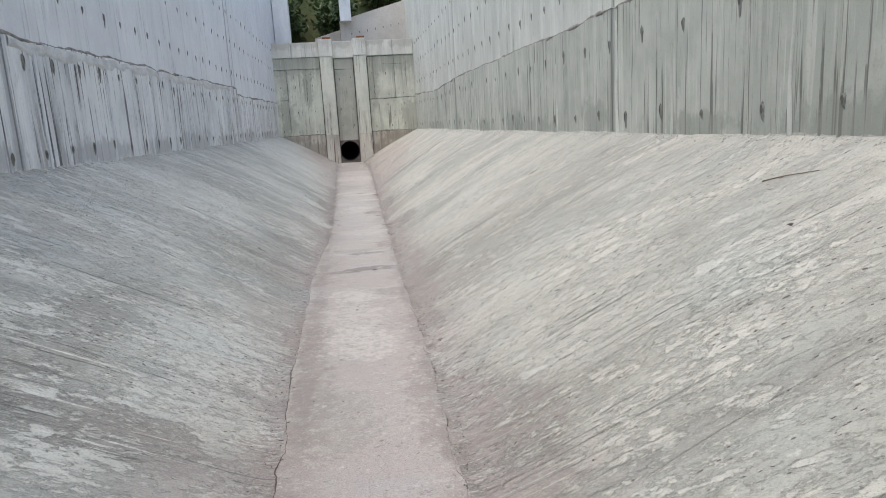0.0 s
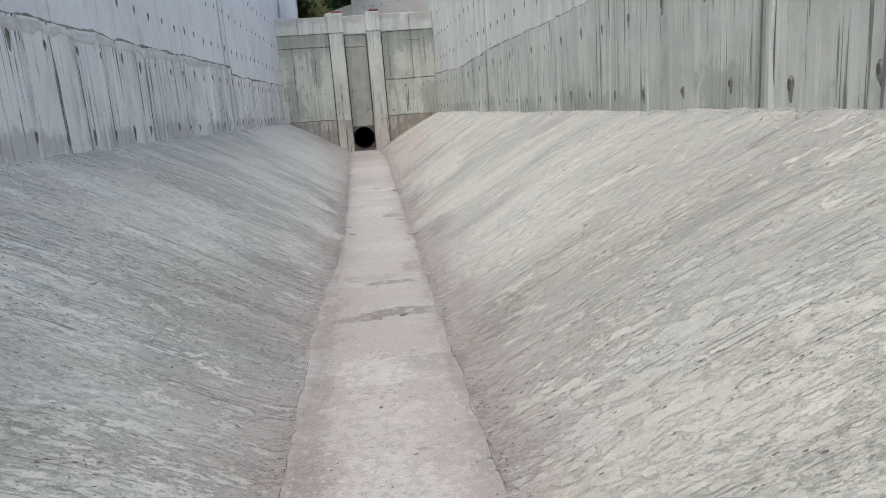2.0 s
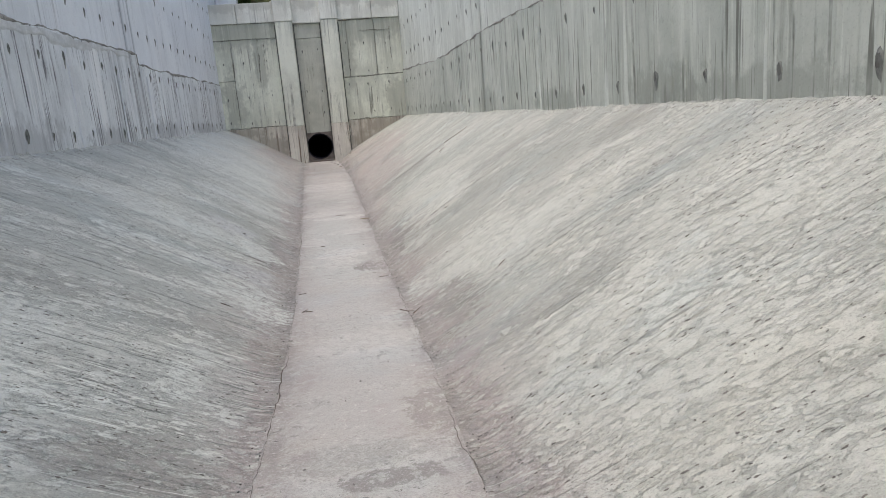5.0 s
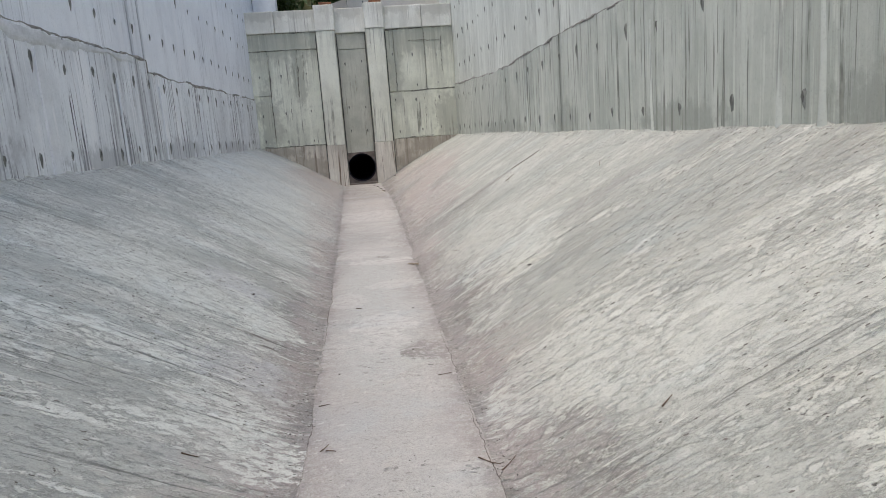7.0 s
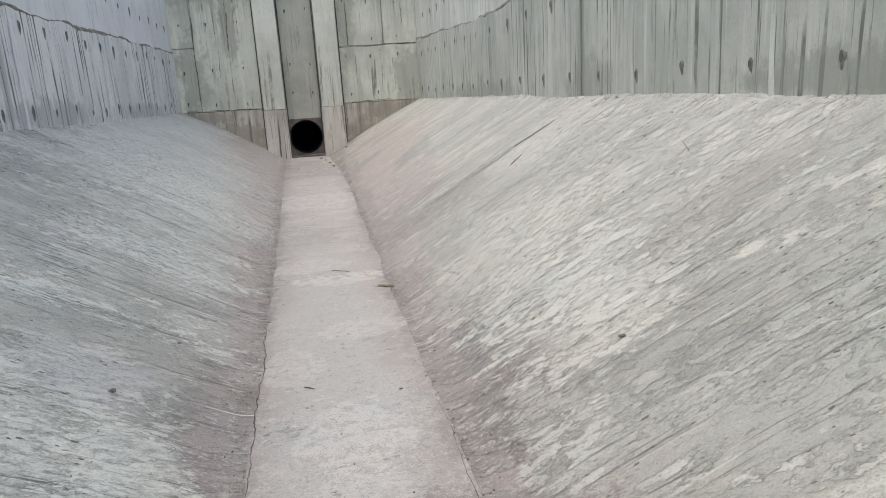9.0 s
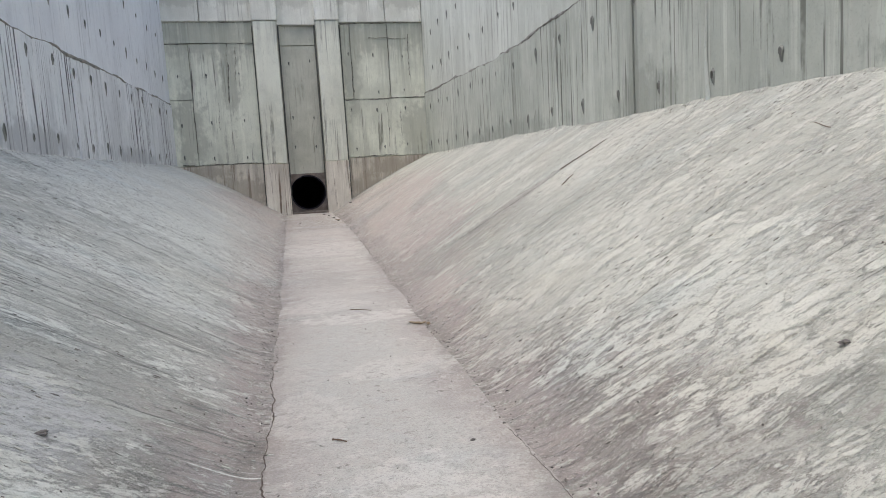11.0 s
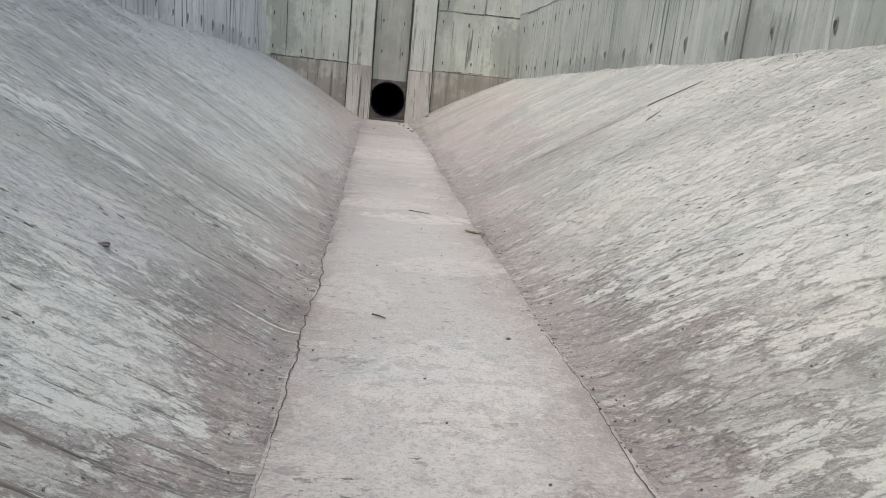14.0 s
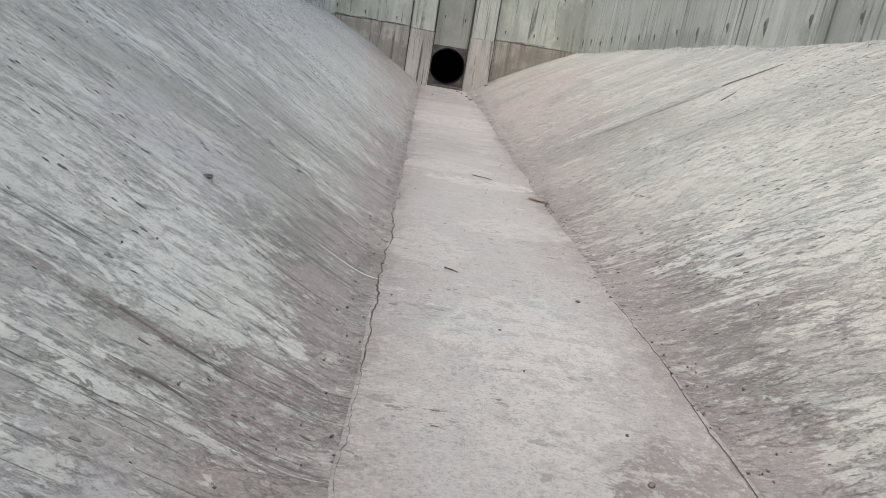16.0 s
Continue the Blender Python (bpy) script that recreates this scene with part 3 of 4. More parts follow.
def edge_right(y):
    y = np.asarray(y, float)
    return 0.33 + 0.0245 * y - 0.2 * np.clip((y - 19.5) / 3.9, 0, 1) ** 1.5 + 0.014 * vnoise(y * 1.5, 0.3, 13) + 0.008 * vnoise(y * 6, 0.7, 14)


def wall_left_x(y):
    return -2.78 + 0.0333 * np.asarray(y, float)


WALL_RIGHT_X = 2.7


def relief(x, y, seed):
    """Drag marks of the trowel across the channel, lumps and ripples."""
    r = 0.0028 * vnoise(x * 1.4, y * 9, seed) + 0.0025 * vnoise(x * 3, y * 21, seed + 1) * (0.5 + 0.5 * vnoise(x * 0.8, y * 1.1, seed + 2))
    return r + 0.012 * vnoise(x * 1.1, y * 0.9, seed + 3) + 0.003 * vnoise(x * 9, y * 11, seed + 4)


def slope_z(x, y, side):
    """Height of the sloping lining."""
    x0, x1 = (edge_left(y), wall_left_x(y)) if side < 0 else (edge_right(y), WALL_RIGHT_X + 0 * np.asarray(y, float))
    u = np.clip((x - x0) / (x1 - x0), -0.02, 1.1)
    r = floor_rise(y)
    soft = (np.sqrt(u * u + 0.0012) - 0.0346) / 0.966 * (1 - 0.02 * (1 - np.clip(u, 0, 1)))
    return r + np.where(u < 0, 0, soft) * (BASE - r) + 0.055 * np.sin(np.pi * np.clip(u, 0, 1)) + relief(x, y + (LEAN_L if side < 0 else LEAN_R) * x, 31 if side < 0 else 41) * np.clip(u * 8, 0.15, 1)


def floor_z(x, y):
    return floor_rise(y) + 0.35 * relief(x, y, 51) + 0.003 * vnoise(x * 2, y * 1.2, 57)


def ground_z(x, y):
    if x < float(edge_left(y)):
        return float(slope_z(x, y, -1))
    if x > float(edge_right(y)):
        return float(slope_z(x, y, 1))
    return float(floor_z(x, y))


ROWS_Y = np.concatenate([np.linspace(Y_NEAR, 1.0, 40)[:-1], np.arange(1.0, Y_END + 0.3, 0.026)])

# floor
u = np.linspace(-0.002, 1.002, 44)[None, :]
yy = np.repeat(ROWS_Y[:, None], 44, 1)
xx = edge_left(yy) + (edge_right(yy) - edge_left(yy)) * u
floor = tagged(sheet("floor", xx, yy, floor_z(xx, yy), FLOOR), "narrow flat channel floor of concrete under a pinkish silt film", "channel floor", kind="structure")

# slopes
for side, name, mat in ((-1, "slope_left", SLOPE_L), (1, "slope_right", SLOPE_R)):
    u = np.concatenate([np.linspace(-0.012, 0.1, 16)[:-1], np.linspace(0.1, 1.03, 57)])[None, :]
    yy = np.repeat(ROWS_Y[:, None], 72, 1)
    x0 = edge_left(yy) if side < 0 else edge_right(yy)
    x1 = wall_left_x(yy) if side < 0 else WALL_RIGHT_X + 0 * yy
    xx = x0 + (x1 - x0) * u
    zz = slope_z(xx, yy, side)
    zz[:, 0] -= 0.02
    zz[:, 1] -= 0.006
    tagged(sheet(name, xx, yy, zz, mat, flip=side < 0), "sloping trowelled concrete lining streaked with drag marks and silt", "channel slope", kind="structure")


# ---- side walls in lifts and bays ----
def joint_low(y, side):
    dip = 0.12 * np.exp(-((y - 18.8) / 2.4) ** 2) if side > 0 else np.where(y < 15.97, 0.05 - 0.012 * (y - 9), 0.12 - 0.008 * (y - 16))
    return 2.46 - dip + 0.018 * vnoise(y * 2.2, side, 61) + 0.008 * vnoise(y * 9, side, 62)


def joint_high(y, side):
    return 4.52 + 0.012 * vnoise(y * 1.5, side, 63) + (0.01 * (y - 12) if side < 0 else 0)


def board_marks(y, seed, strength):
    """Proud fins and offsets left by the boards of the formwork, along the wall."""
    rng = np.random.RandomState(seed)
    r = np.zeros_like(y)
    at = y.min()
    while at < y.max():
        width = rng.uniform(0.07, 0.34)
        inside = (y >= at) & (y < at + width)
        r[inside] += rng.uniform(-0.003, 0.003) * strength
        fin = rng.choice([0.0, 0.006, 0.011, 0.018], p=[0.3, 0.35, 0.25, 0.1]) * strength
        r += fin * np.exp(-((y - at) / rng.uniform(0.006, 0.013)) ** 2)
        groove = rng.choice([0.0, 0.009], p=[0.5, 0.5]) * strength
        r -= groove * np.exp(-((y - at - 0.02) / 0.008) ** 2)
        at += width
    return r


WALL_TOP = 6.6


def side_wall(name, side, bays, mats, seed):
    wall = empty(name, "tall board-marked concrete channel wall with water runs and tie marks", "wall", "structure")
    for k in range(len(bays) - 1):
        y0, y1 = bays[k] + 0.012, bays[k + 1] - 0.012
        step = 0.012 if y1 > 2 else 0.1
        y = np.arange(y0, y1 + step / 2, step)
        y[-1] = y1
        for lift in range(3):
            n = 9
            t = np.linspace(0, 1, n)[:, None]
            low = BASE - 0.12 + 0 * y if lift == 0 else (joint_low(y, side) if lift == 1 else joint_high(y, side))
            top = joint_low(y, side) - 0.006 if lift == 0 else (joint_high(y, side) - 0.006 if lift == 1 else WALL_TOP + 0 * y)
            zz = low[None] * (1 - t) + top[None] * t
            marks = board_marks(y, seed + 10 * k + lift, (0.75, 0.4, 0.5)[lift])
            fade = 0.75 + 0.5 * vnoise(y[None] * 1.3, zz * 0.9, seed + 5)
            r = marks[None] * np.clip(fade, 0.1, 1.2) + 0.006 * vnoise(y[None] * 0.8, zz * 0.9, seed + 6)
            back = (0.0, 0.02, 0.035)[lift]
            r = r - back
            face = wall_left_x(y)[None] if side < 0 else WALL_RIGHT_X + 0 * y[None]
            xx = face - side * r
            yy = np.repeat(y[None], n, 0)
            # turn the rim back into the wall, so that the lift has depth
            deep = face + side * 0.42
            xx = np.concatenate([deep, xx[:1] + side * 0.012, xx, xx[-1:] + side * 0.012, deep])
            zz = np.concatenate([zz[:1] - 0.004, zz[:1] - 0.004, zz, zz[-1:] + 0.004, zz[-1:] + 0.004])
            yy = np.concatenate([yy[:1], yy[:1], yy, yy[:1], yy[:1]])
            xx = np.concatenate([deep[0, 0] + 0 * xx[:, :1], xx, deep[0, -1] + 0 * xx[:, :1]], 1)
            yy = np.concatenate([yy[:, :1] - 0.004, yy, yy[:, -1:] + 0.004], 1)
            zz = np.concatenate([zz[:, :1], zz, zz[:, -1:]], 1)
            sheet("wall_lift", xx, yy, zz, mats[min(lift, 1)], wall, "", flip=side > 0, smooth=False)
    core = bmesh.new()
    ys = (Y_NEAR, 26.2)
    for z in (0.9, WALL_TOP - 0.01):
        for y in ys:
            f0 = float(wall_left_x(y)) if side < 0 else WALL_RIGHT_X
            core.verts.new((f0 + side * 0.07, y, z)), core.verts.new((f0 + side * 0.5, y, z))
    v = list(core.verts)
    for q in ((0, 1, 3, 2), (4, 6, 7, 5), (0, 4, 5, 1), (2, 3, 7, 6), (0, 2, 6, 4), (1, 5, 7, 3)):
        core.faces.new([v[j] for j in q])
    bmesh.ops.recalc_face_normals(core, faces=core.faces[:])
    part("wall_core", core, mats[1], wall)
    return wall


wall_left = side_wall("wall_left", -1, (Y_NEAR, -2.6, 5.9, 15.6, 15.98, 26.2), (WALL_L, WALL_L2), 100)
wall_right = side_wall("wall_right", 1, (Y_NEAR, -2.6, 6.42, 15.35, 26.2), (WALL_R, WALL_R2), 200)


def tie_mark_mesh(seed):
    """A patched tie hole: a sunken plug with a ragged rim and a run below it. Faces +x."""
    rng = random.Random(seed)
    bm = bmesh.new()
    n = 12
    rings = []
    for rad, out in ((1.0, -0.002), (0.62, 0.008), (0.36, 0.008), (0.0, 0.006)):
        if rad == 0:
            rings.append([bm.verts.new((out, 0, 0))])
            continue
        ring = []
        for i in range(n):
            a = 2 * math.pi * i / n
            tail = 1.0 + (0.7 if math.sin(a) < -0.8 else 0.0) * (rad == 1.0) + 0.25 * abs(math.sin(a))
            w = rad * rng.uniform(0.75, 1.25)
            ring.append(bm.verts.new((out, 0.02 * w * math.cos(a), 0.036 * w * tail * math.sin(a))))
        rings.append(ring)
    for a, b in zip(rings, rings[1:]):
        for i in range(n):
            j = (i + 1) % n
            bm.faces.new((a[i], a[j], b[j], b[i]) if len(b) > 1 else (a[i], a[j], b[0]))
    me = bpy.data.meshes.new("tie_mark")
    bm.normal_update()
    bm.to_mesh(me)
    bm.free()
    me.materials.append(MORTAR_OR_SHADE)
    me.materials.append(HALO)
    for f in me.polygons:
        if f.index < n:
            f.material_index = 1
    return me


TIES = [tie_mark_mesh(s) for s in range(5)]


def tie_rows(wall, side, rows, seed):
    rng = random.Random(seed)
    for z, spacing, lift, y_from, y_to, big in rows:
        y = y_from
        while y < y_to:
            back = (0.0, 0.02, 0.035)[lift] - 0.004
            fx = (float(wall_left_x(y)) if side < 0 else WALL_RIGHT_X) + side * back
            ob = new("tie_mark", rng.choice(TIES))
            ob.parent = wall
            s = big * rng.uniform(0.8, 1.35)
            ob.matrix_basis = pose(fx, y, z + rng.uniform(-0.03, 0.03), 0, 0, 0 if side < 0 else 180) @ Matrix.Diagonal((1, s, s * rng.uniform(0.7, 1.2), 1))
            y += spacing * rng.uniform(0.9, 1.1)


tie_rows(wall_left, -1, ((1.43, 0.57, 0, 3.5, 23.0, 1.15), (2.2, 0.57, 0, 4.5, 23.0, 1.15), (2.83, 0.55, 1, 6.0, 23.2, 1.0), (3.5, 0.62, 1, 9.0, 23.2, 0.9), (4.12, 0.62, 1, 12.0, 23.2, 0.9)), 7)
tie_rows(wall_right, 1, ((1.46, 0.68, 0, 2.7, 23.0, 1.1), (2.16, 0.68, 0, 3.0, 23.0, 1.05), (2.85, 0.64, 1, 6.0, 23.2, 0.95), (3.5, 0.62, 1, 9.5, 23.2, 0.95), (4.12, 0.62, 1, 13.0, 23.2, 0.9)), 8)


def lip(name, side, seed):
    """The ragged lip of mortar that squeezed out of the joint between two lifts."""
    y = np.arange(2.5, 23.4, 0.03)
    z = joint_low(y, side) - 0.002
    face = wall_left_x(y) if side < 0 else WALL_RIGHT_X + 0 * y
    proud = np.clip(0.004 + 0.014 * vnoise(y * 3, 0, seed) + 0.006 * vnoise(y * 15, 0, seed + 1), 0.0, 0.03)
    tall = np.clip(0.016 + 0.016 * vnoise(y * 4, 0, seed + 2) + 0.008 * vnoise(y * 17, 0, seed + 3), 0.003, 0.045)
    prof = ((0.02, 1.0), (-0.3, 0.6), (-1.0, 0.1), (-0.6, -0.7), (0.02, -1.0))
    xx = np.stack([face + side * np.where(np.full_like(y, a) > 0, a, 0.002 + a * proud) for a, b in prof])
    zz = np.stack([z + b * tall for a, b in prof])
    return sheet("joint_lip", xx, np.repeat(y[None], len(prof), 0), zz, LIP, wall_left if side < 0 else wall_right, "dark ragged mortar lip", flip=side > 0)


def joint_smear(side, y0, y1, seed):
    """A thin uneven smear of mortar below the joint between two lifts."""
    y = np.arange(y0, y1, 0.03)
    t = np.linspace(0, 1, 6)[:, None]
    drop = np.clip(0.1 + 0.05 * vnoise(y * 1.6, 0, seed) + 0.03 * vnoise(y * 8, 0, seed + 1), 0.02, 0.2)[None]
    zz = joint_low(y, side)[None] - 0.012 - t * drop
    face = (wall_left_x(y) if side < 0 else WALL_RIGHT_X + 0 * y)[None]
    proud = 0.009 + 0.004 * vnoise(y[None] * 6, zz * 9, seed + 2)
    proud = np.where((t == 0) | (t == 1), -0.004, proud)
    sheet("joint_smear", face - side * proud, np.repeat(y[None], 6, 0), zz, SMEAR, wall_left if side < 0 else wall_right, "uneven smear of mortar", flip=side < 0)


joint_smear(-1, 6.0, 15.5, 741)
lip("joint_lip", -1, 71)
lip("joint_lip", 1, 81)


def base_ridge(side, seed):
    """A ragged ridge of mortar along the foot of the wall."""
    y = np.arange(1.5, 23.35, 0.025)
    face = wall_left_x(y) if side < 0 else WALL_RIGHT_X + 0 * y
    out = np.clip(0.014 + 0.014 * vnoise(y * 2.1, 0, seed) + 0.014 * vnoise(y * 11, 0, seed + 1), 0.003, 0.05)
    tall = np.clip(0.008 + 0.008 * vnoise(y * 3.3, 0, seed + 2) + 0.01 * vnoise(y * 14, 0, seed + 3), 0.002, 0.03)
    prof = ((-0.02, 1.0), (0.25, 0.75), (0.65, 0.5), (1.0, 0.05), (1.15, -0.6))
    xx = np.stack([face - side * (a * out) for a, b in prof])
    ground = np.stack([slope_z(x, y, side) for x in xx])
    zz = np.stack([ground[i] + b * tall for i, (a, b) in enumerate(prof)])
    return sheet("base_ridge", xx, np.repeat(y[None], len(prof), 0), zz, SLOPE_L if side < 0 else SLOPE_R, wall_left if side < 0 else wall_right, "ragged mortar ridge", flip=side > 0)


base_ridge(-1, 401)
base_ridge(1, 411)


def cement_run(wall, side, y, top, width, seed):
    """A run of cement grout down the wall, spreading at its foot."""
    z = np.linspace(BASE - 0.04, top, 16)
    t = (z - z[0]) / (z[-1] - z[0])
    w = width * (0.55 + 0.25 * vnoise(t * 5, 0, seed) + 0.35 * np.exp(-t * 7)) * (1 - 0.6 * t)
    face = float(wall_left_x(y)) if side < 0 else WALL_RIGHT_X
    mid = y + 0.012 * vnoise(t * 3, 0, seed + 1)
    prof = ((-1, -0.004), (-0.6, 0.007), (0, 0.013), (0.6, 0.007), (1, -0.004))
    yy = np.stack([mid + a * w for a, b in prof])
    xx = np.stack([face - side * (b + 0.006 + 0 * z) for a, b in prof])
    sheet("cement_run", xx, yy, np.repeat(z[None], 5, 0), WALL_L2 if side < 0 else WALL_R2, wall, "pale run of cement grout", flip=side < 0)


for i, (y, top, width) in enumerate(((10.75, 2.3, 0.05), (11.12, 2.3, 0.045), (6.3, 2.35, 0.035), (3.75, 2.3, 0.03), (8.1, 2.1, 0.025), (12.85, 2.2, 0.03), (9.0, 2.2, 0.02), (14.4, 2.2, 0.03), (5.2, 2.0, 0.02), (16.9, 2.2, 0.03))):
    cement_run(wall_right, 1, y, top, width, 420 + i)
for i, (y, top, width) in enumerate(((6.4, 2.3, 0.03), (8.0, 2.2, 0.025), (9.4, 2.2, 0.02), (11.3, 2.3, 0.03), (13.2, 2.3, 0.025), (14.9, 2.2, 0.03), (16.3, 2.2, 0.03), (18.2, 2.2, 0.03))):
    cement_run(wall_left, -1, y, top, width, 460 + i)

# ---- end wall with its gate frame and pipe ----
end_wall = empty("end_wall", "ochre formed concrete end wall with panel joints and a coping", "wall", "structure")
YE = 23.4


def wall_panel(x0, x1, z0, z1, mat, proud=0.0, seed=0):
    return box("wall_panel", (x0 + 0.004, x1 - 0.004, YE - proud, YE + 0.4, z0 + 0.004, z1 - 0.004), mat, end_wall, "", 0.008, 0.004, seed)


XL, XR = -2.1, 2.72
k = 0
for x0, x1, z0, z1, mat, proud in ((XL, -0.3, 0.0, 1.27, END_LOW, 0.012), (1.0, XR, 0.0, 1.28, END_LOW, 0.012),
                                   (XL, -1.62, 1.27, 2.47, END_UP, 0.0), (-1.62, -0.3, 1.27, 3.47, END_UP, 0.004),
                                   (XL, -1.62, 2.47, 3.47, END_UP, 0.003), (XL, -0.3, 3.47, 3.85, END_UP, 0.006),
                                   (1.0, XR, 1.28, 2.39, END_UP, 0.008), (1.0, 1.31, 2.39, 3.82, END_UP, 0.002), (1.31, 2.03, 2.39, 3.82, END_UP, 0.0), (2.03, XR, 2.39, 3.82, END_UP, 0.004),
                                   (-0.3, 1.0, 1.02, 3.42, CENTRE, -0.06), (-0.3, 1.0, 3.42, 3.78, CENTRE, -0.05)):
    k += 1
    wall_panel(x0, x1, z0, z1, mat, proud, k)
for x0, x1 in ((XL, -1.38), (-1.38, -0.4), (1.0, 2.0), (2.0, XR)):
    k += 1
    box("coping", (x0 + 0.003, x1 - 0.003, YE - 0.05, YE + 0.45, 3.85 if x0 < 0.5 else 3.82, 4.33), CAP, end_wall, "pale coping block stained by water", 0.02, 0.008, k)
box("coping", (-0.3, 1.0, YE - 0.02, YE + 0.45, 3.785, 4.33), CAP, end_wall, "pale coping block stained by water", 0.02, 0.008, 40)
for x0, x1 in ((-0.465, -0.02), (0.665, 1.11)):
    pillar = empty("gate_pillar", "concrete gate pillar on the end wall with a pale cap", "pillar", "", "pillars of the gate frame")
    box("shaft", (x0 + 0.012, x1 - 0.012, YE - 0.17, YE + 0.1, 1.24, 3.83), PILLAR, pillar, "", 0.012, 0.004, x0 * 9)
    box("foot", (x0, x1, YE - 0.185, YE + 0.1, 0.0, 1.236), FOOT, pillar, "rust-stained concrete foot", 0.012, 0.005, x0 * 7)
    box("cap", (x0 - 0.005, x1 + 0.005, YE - 0.19, YE + 0.45, 3.834, 4.4), CAP, pillar, "pale concrete cap", 0.02, 0.006, x0 * 5)
    bracket = box("gate_bracket", (x0 + 0.14, x0 + 0.42, YE - 0.1, YE + 0.05, 4.395, 4.47), RUST, None, "", 0.01, 0.01, 3)
    tagged(bracket, "small rusty steel bracket on a gate pillar", "bracket", "brackets of the gate frame")

# dark strips beside the pillars paint the shadow gaps along their edges
for x0, x1 in ((-0.487, -0.468), (-0.017, 0.004), (0.643, 0.662), (1.113, 1.136)):
    box("shade_or_dirt_seam", (x0, x1, YE - 0.03, YE + 0.1, 0.45, 3.775), MORTAR_OR_SHADE, end_wall, "dark strip standing in for the shaded gap beside a pillar", 0.004, 0.006, x0 * 11)

# small plug marks on the end wall
rng = random.Random(5)
for x, z in ((-1.84, 2.9), (-1.35, 2.9), (-0.77, 2.93), (-1.85, 2.02), (-1.33, 2.05), (-0.75, 2.07), (-1.86, 1.44), (-1.34, 1.4), (-0.75, 1.39), (1.26, 3.25), (1.73, 3.22), (2.3, 3.19), (1.32, 2.55),
             (1.8, 2.52), (2.3, 2.55), (1.25, 2.2), (1.74, 2.18), (2.3, 2.2), (1.3, 1.45), (1.85, 1.47), (2.3, 1.5), (0.14, 3.1), (0.53, 3.14), (0.14, 2.1), (0.53, 2.08), (0.14, 1.55), (0.53, 1.54)):
    ob = new("tie_mark", rng.choice(TIES))
    ob.parent = end_wall
    s = rng.uniform(0.5, 0.8)
    ob.matrix_basis = pose(x, YE - 0.013 + (0.066 if 0 < x < 0.6 else 0), z, 0, 0, -90) @ Matrix.Diagonal((1, s, s, 1))


def seam(x0, z0, x1, z1, width, seed, mat):
    """A ragged dirty seam or crack on the face of the end wall."""
    t = np.linspace(0, 1, 60)
    across, up = (0, 1) if abs(x1 - x0) > abs(z1 - z0) else (1, 0)
    half = np.clip(width * (0.55 + 0.6 * vnoise(t * 7, 0, seed) + 0.4 * vnoise(t * 26, 0, seed + 1)), 0.002, 0.06)
    sway = 0.012 * vnoise(t * 5, 0, seed + 2) + 0.006 * vnoise(t * 19, 0, seed + 3)
    mx, mz = x0 + (x1 - x0) * t + across * sway, z0 + (z1 - z0) * t + up * sway
    xx = np.stack([mx + k * half * across for k in (-1, 0, 1)])
    zz = np.stack([mz + k * half * up for k in (-1, 0, 1)])
    depth = np.array([YE - 0.004, YE - 0.018, YE - 0.004])[:, None] + 0 * xx
    sheet("shade_or_dirt_seam", xx, depth, zz, mat, end_wall, "dark ragged seam", flip=across == 1)


for i, (x0, z0, x1, z1, width) in enumerate(((-2.05, 3.47, -0.48, 3.46, 0.014), (-2.05, 3.86, -0.48, 3.84, 0.022), (-1.9, 1.29, -0.48, 1.27, 0.014), (1.13, 2.38, 2.7, 2.4, 0.018), (1.3, 1.3, 2.1, 1.31, 0.014),
                                             (1.13, 3.8, 2.7, 3.83, 0.02), (-1.63, 1.5, -1.6, 3.4, 0.012), (-0.98, 2.4, -0.95, 3.46, 0.016), (-0.85, 2.8, -0.8, 3.4, 0.008), (2.02, 2.45, 2.04, 3.7, 0.01),
                                             (2.42, 2.8, 2.44, 3.6, 0.012), (1.31, 2.4, 1.31, 3.1, 0.012), (1.66, 3.54, 2.42, 3.52, 0.01), (1.95, 1.45, 1.94, 2.3, 0.008), (2.2, 1.5, 2.2, 2.2, 0.008), (-1.2, 1.9, -1.18, 2.4, 0.007))):
    seam(x0, z0, x1, z1, 0.75 * width, 700 + 5 * i, SEAM)

# the pipe: a square block with a round bore, and the dark tube behind it
PX, PZ, PR = 0.315, 0.665, 0.335
bm = bmesh.new()
seg = 40
outer, inner, deep = [], [], []
for i in range(seg):
    a = 2 * math.pi * (i + 0.5) / seg
    c, s = math.cos(a), math.sin(a)
    m = max(abs(c), abs(s))
    outer.append(bm.verts.new((PX + 0.375 * c / m, YE + 0.03, PZ + 0.365 * s / m)))
    inner.append(bm.verts.new((PX + PR * c, YE + 0.03, PZ + PR * s)))
    deep.append(bm.verts.new((PX + PR * c, YE + 0.12, PZ + PR * s)))
for i in range(seg):
    j = (i + 1) % seg
    bm.faces.new((outer[i], inner[i], inner[j], outer[j]))
    bm.faces.new((inner[i], deep[i], deep[j], inner[j]))
bmesh.ops.recalc_face_normals(bm, faces=bm.faces[:])
outlet = empty("pipe_outlet", "round dark culvert pipe set in the foot of the end wall", "culvert pipe")
part("surround", bm, BROWNCON, outlet, "rough concrete round the pipe")
bm = bmesh.new()
rows = []
for rad, y in ((PR, YE + 0.02), (PR, YE + 2.9), (PR - 0.02, YE + 2.9), (PR - 0.02, YE + 0.02)):
    rows.append([bm.verts.new((PX + rad * math.cos(2 * math.pi * i / seg), y, PZ + rad * math.sin(2 * math.pi * i / seg))) for i in range(seg)])
for a, b in zip(rows, rows[1:] + rows[:1]):
    for i in range(seg):
        bm.faces.new((a[i], a[(i + 1) % seg], b[(i + 1) % seg], b[i]))
